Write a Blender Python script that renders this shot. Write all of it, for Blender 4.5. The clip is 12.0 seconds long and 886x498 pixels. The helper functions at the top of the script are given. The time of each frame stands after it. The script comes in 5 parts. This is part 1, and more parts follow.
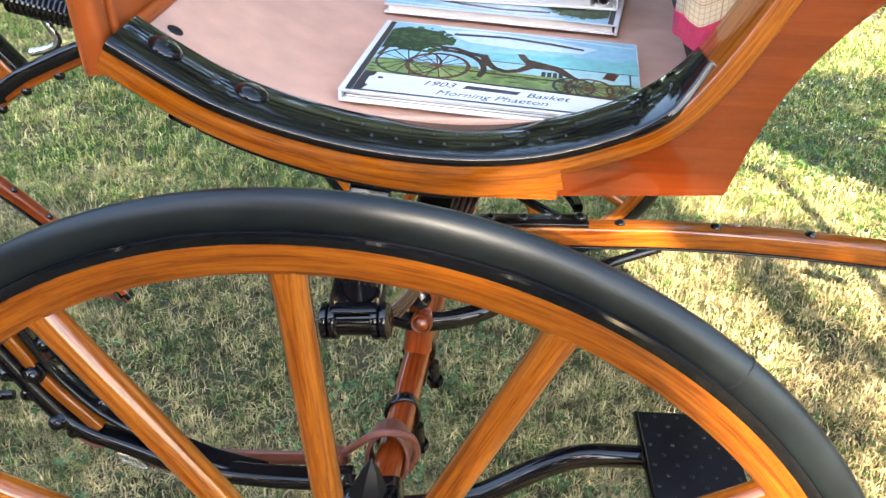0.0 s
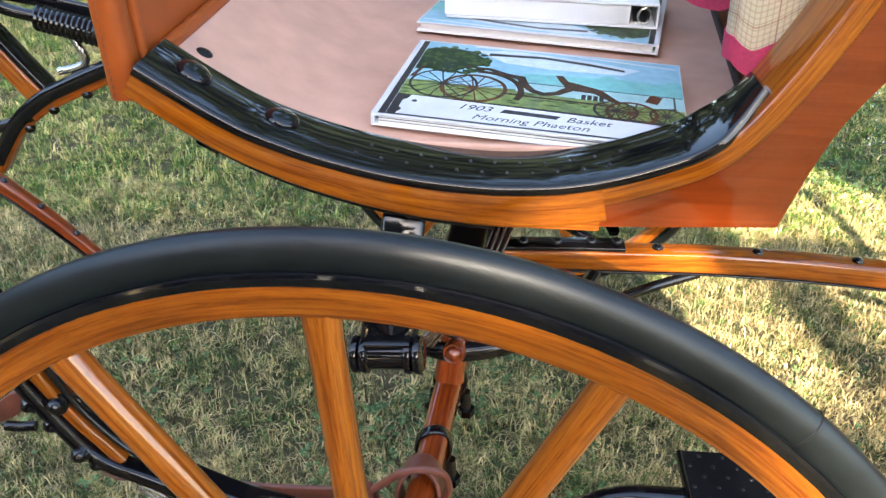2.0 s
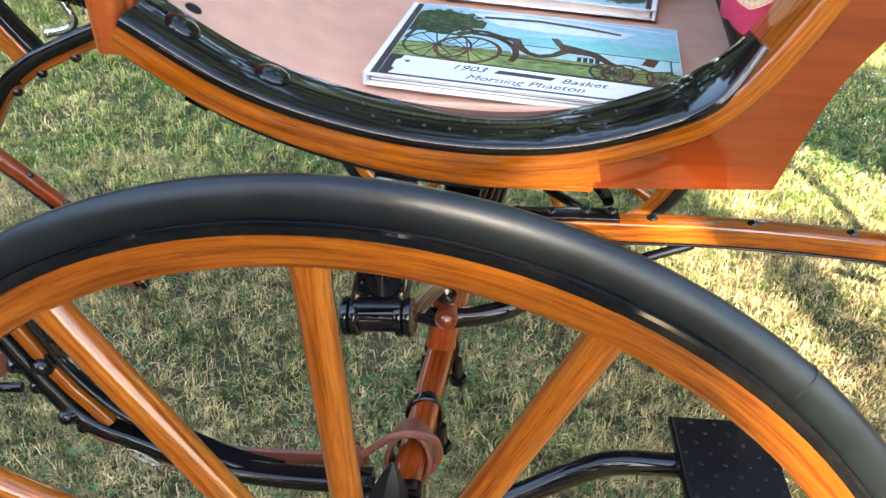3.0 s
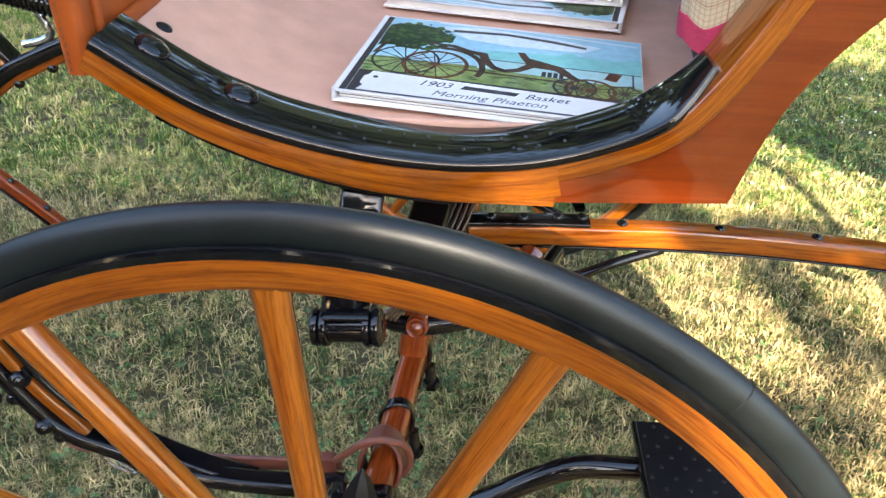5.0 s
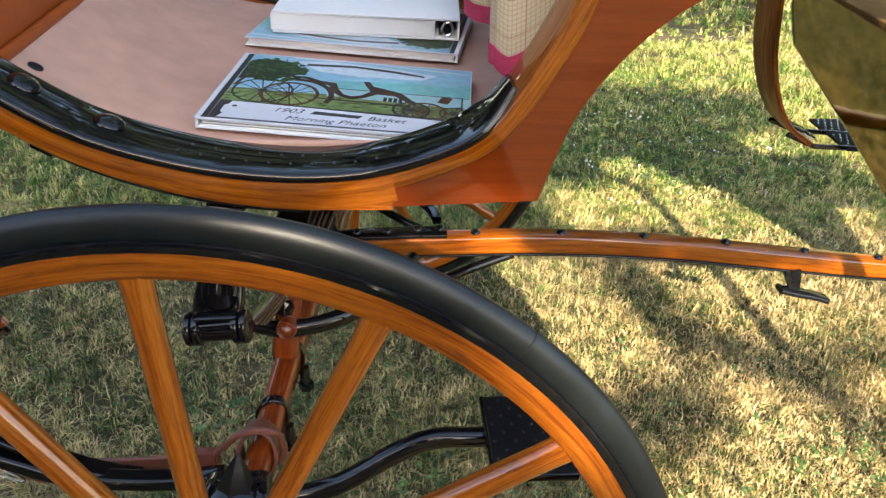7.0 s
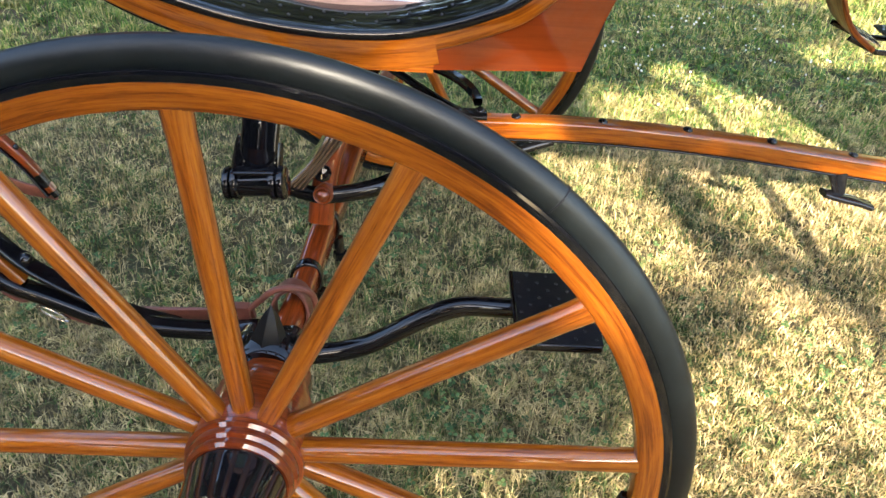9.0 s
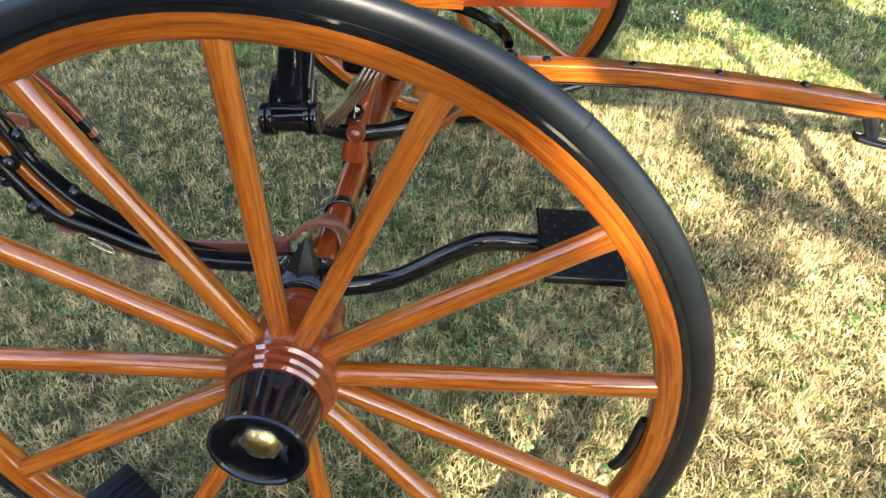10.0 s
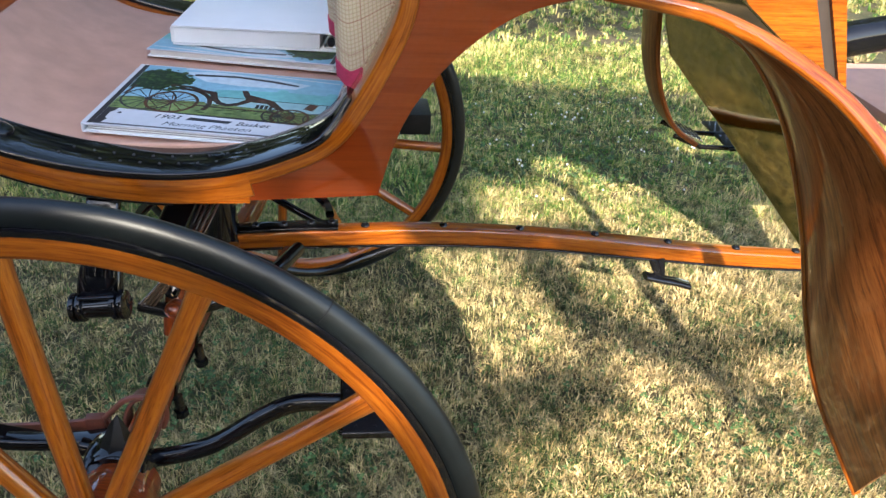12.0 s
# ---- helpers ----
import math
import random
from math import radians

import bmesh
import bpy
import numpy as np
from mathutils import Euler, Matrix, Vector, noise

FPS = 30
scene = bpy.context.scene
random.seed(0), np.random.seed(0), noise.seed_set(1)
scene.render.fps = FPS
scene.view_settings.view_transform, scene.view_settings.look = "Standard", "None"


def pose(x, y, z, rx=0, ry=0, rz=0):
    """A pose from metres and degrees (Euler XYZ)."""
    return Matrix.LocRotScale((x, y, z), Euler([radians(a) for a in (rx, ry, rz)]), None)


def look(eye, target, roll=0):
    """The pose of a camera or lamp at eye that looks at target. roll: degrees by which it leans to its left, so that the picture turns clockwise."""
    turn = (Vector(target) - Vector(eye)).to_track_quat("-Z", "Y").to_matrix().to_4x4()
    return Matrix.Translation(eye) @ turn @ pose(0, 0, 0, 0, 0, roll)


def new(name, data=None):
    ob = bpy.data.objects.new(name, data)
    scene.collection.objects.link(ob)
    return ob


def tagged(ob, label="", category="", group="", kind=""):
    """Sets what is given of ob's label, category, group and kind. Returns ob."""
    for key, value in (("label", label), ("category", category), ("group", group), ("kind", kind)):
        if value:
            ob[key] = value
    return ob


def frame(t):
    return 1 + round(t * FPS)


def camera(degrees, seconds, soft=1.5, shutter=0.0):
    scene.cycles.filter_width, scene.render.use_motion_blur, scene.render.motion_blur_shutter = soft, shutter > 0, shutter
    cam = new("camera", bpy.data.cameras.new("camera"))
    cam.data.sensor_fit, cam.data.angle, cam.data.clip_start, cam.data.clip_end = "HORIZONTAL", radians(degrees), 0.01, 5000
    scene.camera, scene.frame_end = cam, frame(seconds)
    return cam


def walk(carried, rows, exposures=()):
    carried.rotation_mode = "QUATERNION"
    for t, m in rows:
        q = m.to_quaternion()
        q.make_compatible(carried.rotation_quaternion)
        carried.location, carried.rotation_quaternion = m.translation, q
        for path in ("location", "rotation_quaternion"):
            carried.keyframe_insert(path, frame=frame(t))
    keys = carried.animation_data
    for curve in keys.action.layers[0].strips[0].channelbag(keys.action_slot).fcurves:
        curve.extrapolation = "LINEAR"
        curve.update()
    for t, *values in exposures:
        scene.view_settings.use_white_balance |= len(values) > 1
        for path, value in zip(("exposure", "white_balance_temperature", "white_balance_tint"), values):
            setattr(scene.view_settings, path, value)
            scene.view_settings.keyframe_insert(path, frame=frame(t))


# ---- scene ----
cam = camera(57.96, 12.0)
PATH = [
    (0, (0.0803, 0.0843, 1.1818), (0.0542, 1.7652, 0.0983), 1.71),
    (0.5, (0.0867, 0.1092, 1.2395), (0.0367, 1.7933, 0.1618), 0.47),
    (1, (0.0662, 0.1233, 1.2048), (-0.0207, 1.8226, 0.1536), 0.78),
    (1.5, (0.0543, 0.1250, 1.1942), (-0.0310, 1.8193, 0.1349), 1.02),
    (2, (0.0661, 0.1227, 1.1816), (-0.0178, 1.8136, 0.1167), 1.08),
    (2.5, (0.0659, 0.1180, 1.1736), (-0.0163, 1.8054, 0.1031), 1.05),
    (3, (0.0690, 0.1200, 1.1594), (0.0011, 1.7884, 0.0585), 1.80),
    (5, (0.0912, 0.1135, 1.1873), (0.0499, 1.7743, 0.0738), 1.97),
    (5.5, (0.0788, 0.1142, 1.1858), (0.0366, 1.7733, 0.0696), 2.02),
    (6, (0.0888, 0.0796, 1.1935), (0.1148, 1.7642, 0.1157), 2.51),
    (6.5, (0.1184, 0.0097, 1.2182), (0.3080, 1.7110, 0.1841), 3.04),
    (7, (0.1430, -0.0089, 1.2205), (0.3458, 1.6955, 0.1939), 3.18),
    (7.5, (0.1414, -0.0135, 1.1888), (0.3334, 1.6832, 0.1475), 3.21),
    (7.7, (0.1385, -0.0173, 1.1847), (0.3184, 1.6559, 0.1040), 3.71),
    (9.3, (0.1487, -0.0586, 1.1816), (0.2558, 1.5259, -0.0342), 4.86),
    (9.5, (0.1477, -0.0736, 1.1836), (0.2548, 1.5083, -0.0355), 4.86),
    (10, (0.1526, -0.0800, 1.1796), (0.1866, 1.4379, -0.1223), 3.62),
    (10.5, (0.1560, -0.0923, 1.1911), (0.1874, 1.4181, -0.1196), 3.58),
    (11, (0.1565, -0.0967, 1.1915), (0.1754, 1.4053, -0.1290), 3.25),
    (11.5, (0.1878, -0.1087, 1.2148), (0.2611, 1.4487, -0.0377), 3.83),
    (12, (0.2947, -0.1518, 1.2895), (0.5392, 1.5465, 0.2620), 3.76),
]
walk(cam, [(t, look(eye, target, roll)) for t, eye, target, roll in PATH], [(0, 3.43, 6900, 10), (0.5, 2.98, 6900, 10), (1, 2.96, 6900, 10), (1.5, 3.10, 6900, 10), (2, 3.20, 6900, 10), (2.5, 3.30, 6900, 10), (3, 3.38, 6900, 10), (5.0, 3.13, 7000, 10), (5.5, 3.08, 7000, 10), (6.0, 2.98, 7100, 10), (6.5, 2.60, 7200, 10), (7.7, 2.54, 7350, 10), (9.3, 3.06, 6750, 10), (10.5, 3.14, 6650, 10), (11.0, 3.10, 6650, 10), (11.5, 3.08, 6450, 10), (12, 2.43, 6450, 10)])

# ---- world, sun and exposure ----
SUN = Vector((-0.30, -1.65, 1.0)).normalized()
world = bpy.data.worlds.new("world")
scene.world = world
world.use_nodes = True
wn = world.node_tree
sky = wn.nodes.new("ShaderNodeTexSky")
sky.sky_type = "NISHITA"
sky.sun_disc = False
sky.sun_elevation = math.asin(SUN.z)
sky.sun_rotation = math.atan2(SUN.x, SUN.y)
sky.air_density, sky.dust_density, sky.ozone_density = 1.0, 1.5, 1.2
wn.links.new(sky.outputs["Color"], wn.nodes["Background"].inputs["Color"])
wn.nodes["Background"].inputs["Strength"].default_value = 0.15
sun_data = bpy.data.lights.new("sun", "SUN")
sun_data.energy, sun_data.angle, sun_data.color = 3.5, radians(0.6), (1.0, 0.91, 0.76)
sun = new("sun", sun_data)
sun.matrix_world = look(SUN * 30, (0, 0, 0))


# ---- materials ----
def shader(name):
    m = bpy.data.materials.new(name)
    m.use_nodes = True
    t = m.node_tree
    return m, t, t.nodes["Principled BSDF"]


def node(t, kind, **inputs):
    n = t.nodes.new(kind)
    for key, value in inputs.items():
        n.inputs[key.replace("_", " ")].default_value = value
    return n


def ramp(t, source, stops):
    r = t.nodes.new("ShaderNodeValToRGB")
    while len(r.color_ramp.elements) < len(stops):
        r.color_ramp.elements.new(0.5)
    for e, (p, c) in zip(r.color_ramp.elements, stops):
        e.position, e.color = p, (*c, 1) if len(c) == 3 else c
    t.links.new(source, r.inputs["Fac"])
    return r


def mixed(t, kind, fac, a, b):
    x = t.nodes.new("ShaderNodeMix")
    x.data_type, x.blend_type = "RGBA", kind
    for socket, value in ((x.inputs["Factor"], fac), (x.inputs["A"], a), (x.inputs["B"], b)):
        if hasattr(value, "default_value") or hasattr(value, "is_linked"):
            t.links.new(value, socket)
        else:
            socket.default_value = value if not isinstance(value, tuple) else (*value, 1)
    return x.outputs["Result"]


def bumped(t, p, height, strength=0.1, distance=0.001):
    b = node(t, "ShaderNodeBump", Strength=strength, Distance=distance)
    t.links.new(height, b.inputs["Height"])
    t.links.new(b.outputs["Normal"], p.inputs["Normal"])
    return b


def coords(t, which, scale):
    c = t.nodes.new("ShaderNodeTexCoord")
    m = node(t, "ShaderNodeMapping", Scale=scale)
    t.links.new(c.outputs[which], m.inputs["Vector"])
    return m.outputs["Vector"]


def wood(name, light, mid, dark, which="UV", grain=(9, 210, 210), gloss=0.3, coat=1.0, streak=1.0):
    """Varnished timber, grain along the first coordinate, in metres."""
    m, t, p = shader(name)
    v = coords(t, which, grain)
    rnd = t.nodes.new("ShaderNodeObjectInfo")
    off = node(t, "ShaderNodeVectorMath")
    off.operation = "MULTIPLY_ADD"
    comb = t.nodes.new("ShaderNodeCombineXYZ")
    for k in "XYZ":
        t.links.new(rnd.outputs["Random"], comb.inputs[k])
    t.links.new(comb.outputs["Vector"], off.inputs[0])
    off.inputs[1].default_value = (31, 57, 13)
    t.links.new(v, off.inputs[2])
    fine = node(t, "ShaderNodeTexNoise", Scale=1.0, Detail=5.0, Roughness=0.62, Distortion=0.6)
    t.links.new(off.outputs["Vector"], fine.inputs["Vector"])
    bigv = coords(t, which, tuple(g * 0.13 for g in grain))
    big = node(t, "ShaderNodeTexNoise", Scale=1.0, Detail=3.0, Roughness=0.5, Distortion=1.0)
    t.links.new(bigv, big.inputs["Vector"])
    c1 = ramp(t, fine.outputs["Fac"], [(0.36, dark), (0.49, mid), (0.64, light)])
    c2 = ramp(t, big.outputs["Fac"], [(0.3, (0.66, 0.56, 0.46)), (0.5, (0.96, 0.94, 0.92)), (0.7, (1.14, 1.20, 1.20))])
    porev = coords(t, which, (grain[0] * 5, grain[1] * 4, grain[2] * 4) if grain[0] < grain[1] else (grain[0] * 4, grain[1] * 5, grain[2] * 4))
    pore = node(t, "ShaderNodeTexNoise", Scale=1.0, Detail=2.0, Roughness=0.5)
    t.links.new(porev, pore.inputs["Vector"])
    c3 = ramp(t, pore.outputs["Fac"], [(0.34, (0.60, 0.52, 0.48)), (0.46, (1.0, 1.0, 1.0))])
    base = mixed(t, "MULTIPLY", streak, c1.outputs["Color"], c2.outputs["Color"])
    t.links.new(mixed(t, "MULTIPLY", 0.8 * streak, base, c3.outputs["Color"]), p.inputs["Base Color"])
    p.inputs["Roughness"].default_value = gloss
    p.inputs["Specular IOR Level"].default_value = 0.04
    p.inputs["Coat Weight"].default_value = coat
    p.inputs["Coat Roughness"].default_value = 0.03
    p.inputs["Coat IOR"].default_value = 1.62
    bumped(t, p, fine.outputs["Fac"], 0.04, 0.001)
    return m


def plain(name, colour, rough, metal=0.0, coat=0.0, speck=0.15, scale=60.0, bump=0.0, bump_scale=400.0, which="Object", coat_rough=0.03, shine=0.5):
    """One base colour with mottling at two scales."""
    m, t, p = shader(name)
    v = coords(t, which, (1, 1, 1))
    a = node(t, "ShaderNodeTexNoise", Scale=scale, Detail=4.0, Roughness=0.6)
    b = node(t, "ShaderNodeTexNoise", Scale=scale * 0.12, Detail=2.0)
    t.links.new(v, a.inputs["Vector"])
    t.links.new(v, b.inputs["Vector"])
    lo, hi = 1 - speck, 1 + speck
    ca = ramp(t, a.outputs["Fac"], [(0.3, (lo,) * 3), (0.7, (hi,) * 3)])
    cb = ramp(t, b.outputs["Fac"], [(0.3, (lo,) * 3), (0.7, (hi,) * 3)])
    both = mixed(t, "MULTIPLY", 1.0, ca.outputs["Color"], cb.outputs["Color"])
    t.links.new(mixed(t, "MULTIPLY", 1.0, both, colour), p.inputs["Base Color"])
    rr = t.nodes.new("ShaderNodeMapRange")
    rr.inputs["To Min"].default_value, rr.inputs["To Max"].default_value = rough * 0.8, min(1, rough * 1.25)
    t.links.new(b.outputs["Fac"], rr.inputs["Value"])
    t.links.new(rr.outputs["Result"], p.inputs["Roughness"])
    p.inputs["Metallic"].default_value = metal
    p.inputs["Specular IOR Level"].default_value = shine
    p.inputs["Coat Weight"].default_value = coat
    p.inputs["Coat Roughness"].default_value = coat_rough
    if bump:
        f = node(t, "ShaderNodeTexNoise", Scale=bump_scale, Detail=3.0)
        t.links.new(v, f.inputs["Vector"])
        bumped(t, p, f.outputs["Fac"], bump, 0.001)
    return m


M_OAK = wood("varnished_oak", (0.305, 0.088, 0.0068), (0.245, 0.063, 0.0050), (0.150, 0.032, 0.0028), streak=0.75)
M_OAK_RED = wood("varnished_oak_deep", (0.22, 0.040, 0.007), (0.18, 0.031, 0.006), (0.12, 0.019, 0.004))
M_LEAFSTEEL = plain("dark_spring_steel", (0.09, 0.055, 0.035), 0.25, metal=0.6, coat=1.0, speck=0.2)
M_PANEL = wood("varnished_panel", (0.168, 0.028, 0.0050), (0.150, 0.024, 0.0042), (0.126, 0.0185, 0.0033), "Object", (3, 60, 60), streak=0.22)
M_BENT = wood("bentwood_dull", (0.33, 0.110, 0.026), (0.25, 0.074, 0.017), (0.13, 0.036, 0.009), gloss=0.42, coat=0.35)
M_RUBBER = plain("black_rubber", (0.0042, 0.0060, 0.0068), 0.36, shine=0.33, speck=0.25, scale=45, bump=0.10, bump_scale=900)
M_BLACK = plain("black_lacquer", (0.004, 0.004, 0.005), 0.06, speck=0.2, shine=0.45)
M_STEP = plain("black_step_iron", (0.007, 0.007, 0.008), 0.30, shine=0.2, speck=0.25, bump=0.25, bump_scale=500)
M_LEATHER = plain("tan_dash_leather", (0.27, 0.054, 0.008), 0.45, coat=0.0, speck=0.12, scale=25, bump=0.12, bump_scale=700, shine=0.25)
M_STRAP = plain("red_brown_strap_leather", (0.125, 0.036, 0.021), 0.42, speck=0.2, bump=0.2)
M_CARPET = plain("mauve_tan_floor_covering", (0.425, 0.243, 0.178), 0.85, speck=0.10, scale=22, bump=0.35, bump_scale=1400)
M_PAPER = plain("white_paper", (0.66, 0.655, 0.64), 0.6, speck=0.03)
M_VINYL = plain("white_vinyl", (0.69, 0.71, 0.73), 0.28, speck=0.03, scale=12)
M_STEEL = plain("bright_steel", (0.62, 0.62, 0.63), 0.22, metal=1.0, speck=0.15)
M_BRASS = plain("worn_nickel_brass", (0.42, 0.33, 0.15), 0.27, metal=1.0, speck=0.35, scale=160, bump=0.6, bump_scale=260)
M_TRIM = plain("magenta_binding", (0.40, 0.030, 0.085), 0.85, speck=0.15, scale=300, bump=0.3, bump_scale=1500)
M_SEATBOARD = wood("seat_front_board", (0.22, 0.085, 0.030), (0.19, 0.070, 0.024), (0.15, 0.052, 0.017), "Object", (150, 6, 150), 0.45, 0.2)
M_STUD = plain("dull_iron_stud", (0.05, 0.05, 0.055), 0.4, metal=1.0)
# Near-black colour that stands for the shade inside gaps.
M_RECESS_SHADE = plain("painted_recess_shade", (0.02, 0.012, 0.008), 0.7)


def plaid():
    """Woven cream cloth, dark check lines every 9 mm, redder ones every 45 mm."""
    m, t, p = shader("cream_check_cloth")
    c = t.nodes.new("ShaderNodeTexCoord")
    sep = t.nodes.new("ShaderNodeSeparateXYZ")
    t.links.new(c.outputs["UV"], sep.inputs["Vector"])

    def lines(axis, pitch, width):
        a = t.nodes.new("ShaderNodeMath")
        a.operation = "MODULO"
        b = t.nodes.new("ShaderNodeMath")
        b.operation = "LESS_THAN"
        t.links.new(sep.outputs[axis], a.inputs[0])
        a.inputs[1].default_value = pitch
        t.links.new(a.outputs[0], b.inputs[0])
        b.inputs[1].default_value = width
        return b.outputs[0]

    col = (0.50, 0.42, 0.29)
    out = mixed(t, "MIX", 0.0, col, col)
    for axis in ("X", "Y"):
        f = t.nodes.new("ShaderNodeMath")
        f.operation = "MULTIPLY"
        t.links.new(lines(axis, 0.0048, 0.0013), f.inputs[0])
        f.inputs[1].default_value = 0.42
        out = mixed(t, "MIX", f.outputs[0], out, (0.28, 0.20, 0.10))
        g = t.nodes.new("ShaderNodeMath")
        g.operation = "MULTIPLY"
        t.links.new(lines(axis, 0.036, 0.0013), g.inputs[0])
        g.inputs[1].default_value = 0.55
        out = mixed(t, "MIX", g.outputs[0], out, (0.24, 0.07, 0.05))
    n = node(t, "ShaderNodeTexNoise", Scale=900.0, Detail=2.0)
    t.links.new(c.outputs["UV"], n.inputs["Vector"])
    t.links.new(mixed(t, "OVERLAY", 0.25, out, n.outputs["Color"]), p.inputs["Base Color"])
    p.inputs["Roughness"].default_value = 0.9
    bumped(t, p, n.outputs["Fac"], 0.3, 0.001)
    return m


M_PLAID = plaid()


def grass_material(name, greens, straws, share):
    """Blades: straw and green mixed blade by blade and in patches."""
    m, t, p = shader(name)
    g = t.nodes.new("ShaderNodeNewGeometry")
    pos = node(t, "ShaderNodeTexNoise", Scale=3.2, Detail=4.0, Roughness=0.65)
    t.links.new(g.outputs["Position"], pos.inputs["Vector"])
    add = t.nodes.new("ShaderNodeMath")
    add.operation = "MULTIPLY_ADD"
    t.links.new(pos.outputs["Fac"], add.inputs[0])
    add.inputs[1].default_value = 1.25
    sub = t.nodes.new("ShaderNodeMath")
    sub.operation = "MULTIPLY_ADD"
    t.links.new(g.outputs["Random Per Island"], sub.inputs[0])
    sub.inputs[1].default_value = 0.80
    fine = node(t, "ShaderNodeTexNoise", Scale=19.0, Detail=3.0, Roughness=0.55)
    t.links.new(g.outputs["Position"], fine.inputs["Vector"])
    tuft = t.nodes.new("ShaderNodeMath")
    tuft.operation = "MULTIPLY_ADD"
    t.links.new(fine.outputs["Fac"], tuft.inputs[0])
    tuft.inputs[1].default_value = 1.2
    tuft.inputs[2].default_value = -1.115 + share
    t.links.new(tuft.outputs[0], sub.inputs[2])
    t.links.new(sub.outputs[0], add.inputs[2])
    c = ramp(t, add.outputs[0], [(0.22, greens[0]), (0.44, greens[1]), (0.56, straws[0]), (0.9, straws[1])])
    spin = t.nodes.new("ShaderNodeMath")
    spin.operation = "MULTIPLY"
    t.links.new(g.outputs["Random Per Island"], spin.inputs[0])
    spin.inputs[1].default_value = 17.31
    part_of = t.nodes.new("ShaderNodeMath")
    part_of.operation = "FRACT"
    t.links.new(spin.outputs[0], part_of.inputs[0])
    tone = ramp(t, part_of.outputs[0], [(0.0, (0.60, 0.61, 0.58)), (0.55, (0.97, 0.97, 0.94)), (1.0, (1.28, 1.25, 1.20))])
    clump = node(t, "ShaderNodeTexNoise", Scale=26.0, Detail=3.0, Roughness=0.6)
    t.links.new(g.outputs["Position"], clump.inputs["Vector"])
    depth = ramp(t, clump.outputs["Fac"], [(0.33, (0.40, 0.40, 0.38)), (0.5, (0.97, 0.96, 0.93)), (0.68, (1.42, 1.38, 1.32))])
    shade = mixed(t, "MULTIPLY", 1.0, mixed(t, "MULTIPLY", 1.0, c.outputs["Color"], tone.outputs["Color"]), depth.outputs["Color"])
    t.links.new(shade, p.inputs["Base Color"])
    p.inputs["Roughness"].default_value = 0.55
    p.inputs["Specular IOR Level"].default_value = 0.3
    tr = t.nodes.new("ShaderNodeBsdfTranslucent")
    t.links.new(shade, tr.inputs["Color"])
    mx = t.nodes.new("ShaderNodeMixShader")
    mx.inputs[0].default_value = 0.3
    t.links.new(p.outputs[0], mx.inputs[1])
    t.links.new(tr.outputs[0], mx.inputs[2])
    t.links.new(mx.outputs[0], t.nodes["Material Output"].inputs["Surface"])
    return m


M_GRASS = grass_material("dry_lawn_blades", ((0.060, 0.118, 0.032), (0.175, 0.225, 0.075)), ((0.365, 0.288, 0.135), (0.56, 0.455, 0.250)), 0.12)
M_LUSH = grass_material("lush_lawn_blades", ((0.065, 0.16, 0.028), (0.21, 0.31, 0.065)), ((0.40, 0.37, 0.13), (0.62, 0.52, 0.25)), 0.0)
# Straw tones, lightened further to carry sunlight on the open lawn.
M_DRY_LIT = grass_material("parched_lit_lawn_blades", ((0.19, 0.185, 0.070), (0.36, 0.275, 0.115)), ((0.58, 0.425, 0.20), (0.78, 0.59, 0.32)), 0.30)
M_CLOVER = grass_material("clover_leaves", ((0.06, 0.12, 0.045), (0.09, 0.17, 0.06)), ((0.12, 0.20, 0.075), (0.18, 0.24, 0.10)), -0.1)
M_FLOWER = plain("clover_flower", (0.60, 0.58, 0.50), 0.8, speck=0.1)


def soil_material():
    m, t, p = shader("lawn_soil_and_thatch")
    v = coords(t, "Object", (1, 1, 1))
    a = node(t, "ShaderNodeTexNoise", Scale=3.2, Detail=6.0, Roughness=0.7)
    b = node(t, "ShaderNodeTexNoise", Scale=130.0, Detail=5.0, Roughness=0.7)
    t.links.new(v, a.inputs["Vector"])
    t.links.new(v, b.inputs["Vector"])
    ca = ramp(t, a.outputs["Fac"], [(0.35, (0.044, 0.052, 0.018)), (0.6, (0.094, 0.076, 0.036))])
    cb = ramp(t, b.outputs["Fac"], [(0.3, (0.30, 0.29, 0.27)), (0.7, (1.5, 1.45, 1.35))])
    t.links.new(mixed(t, "MULTIPLY", 1.0, ca.outputs["Color"], cb.outputs["Color"]), p.inputs["Base Color"])
    p.inputs["Roughness"].default_value = 0.95
    bumped(t, p, b.outputs["Fac"], 0.9, 0.02)
    return m


M_SOIL = soil_material()
M_LEAF = grass_material("tree_leaves", ((0.04, 0.085, 0.02), (0.06, 0.12, 0.03)), ((0.08, 0.14, 0.03), (0.11, 0.16, 0.04)), 0.0)
M_FAR = plain("unseen_woods_foliage", (0.012, 0.022, 0.009), 0.9, speck=0.4, scale=0.5)
M_BARK = plain("grey_brown_bark", (0.11, 0.08, 0.055), 0.9, speck=0.35, scale=14, bump=0.8, bump_scale=40)


# ---- mesh building ----
def mesh_of(name, verts, faces, uvs=None, sharp=40):
    me = bpy.data.meshes.new(name)
    me.from_pydata([tuple(v) for v in verts], [], faces)
    if uvs is not None:
        layer = me.uv_layers.new(name="uv")
        layer.data.foreach_set("uv", [c for uv in uvs for c in uv])
    me.validate()
    me.update()
    me.shade_smooth()
    me.set_sharp_from_angle(angle=radians(sharp))
    return me


def thing(name, label, category, at=(0, 0, 0), group="", kind=""):
    ob = new(name)
    ob.empty_display_size = 0.05
    ob.location = at
    bpy.context.view_layer.update()
    return tagged(ob, label, category, group, kind)


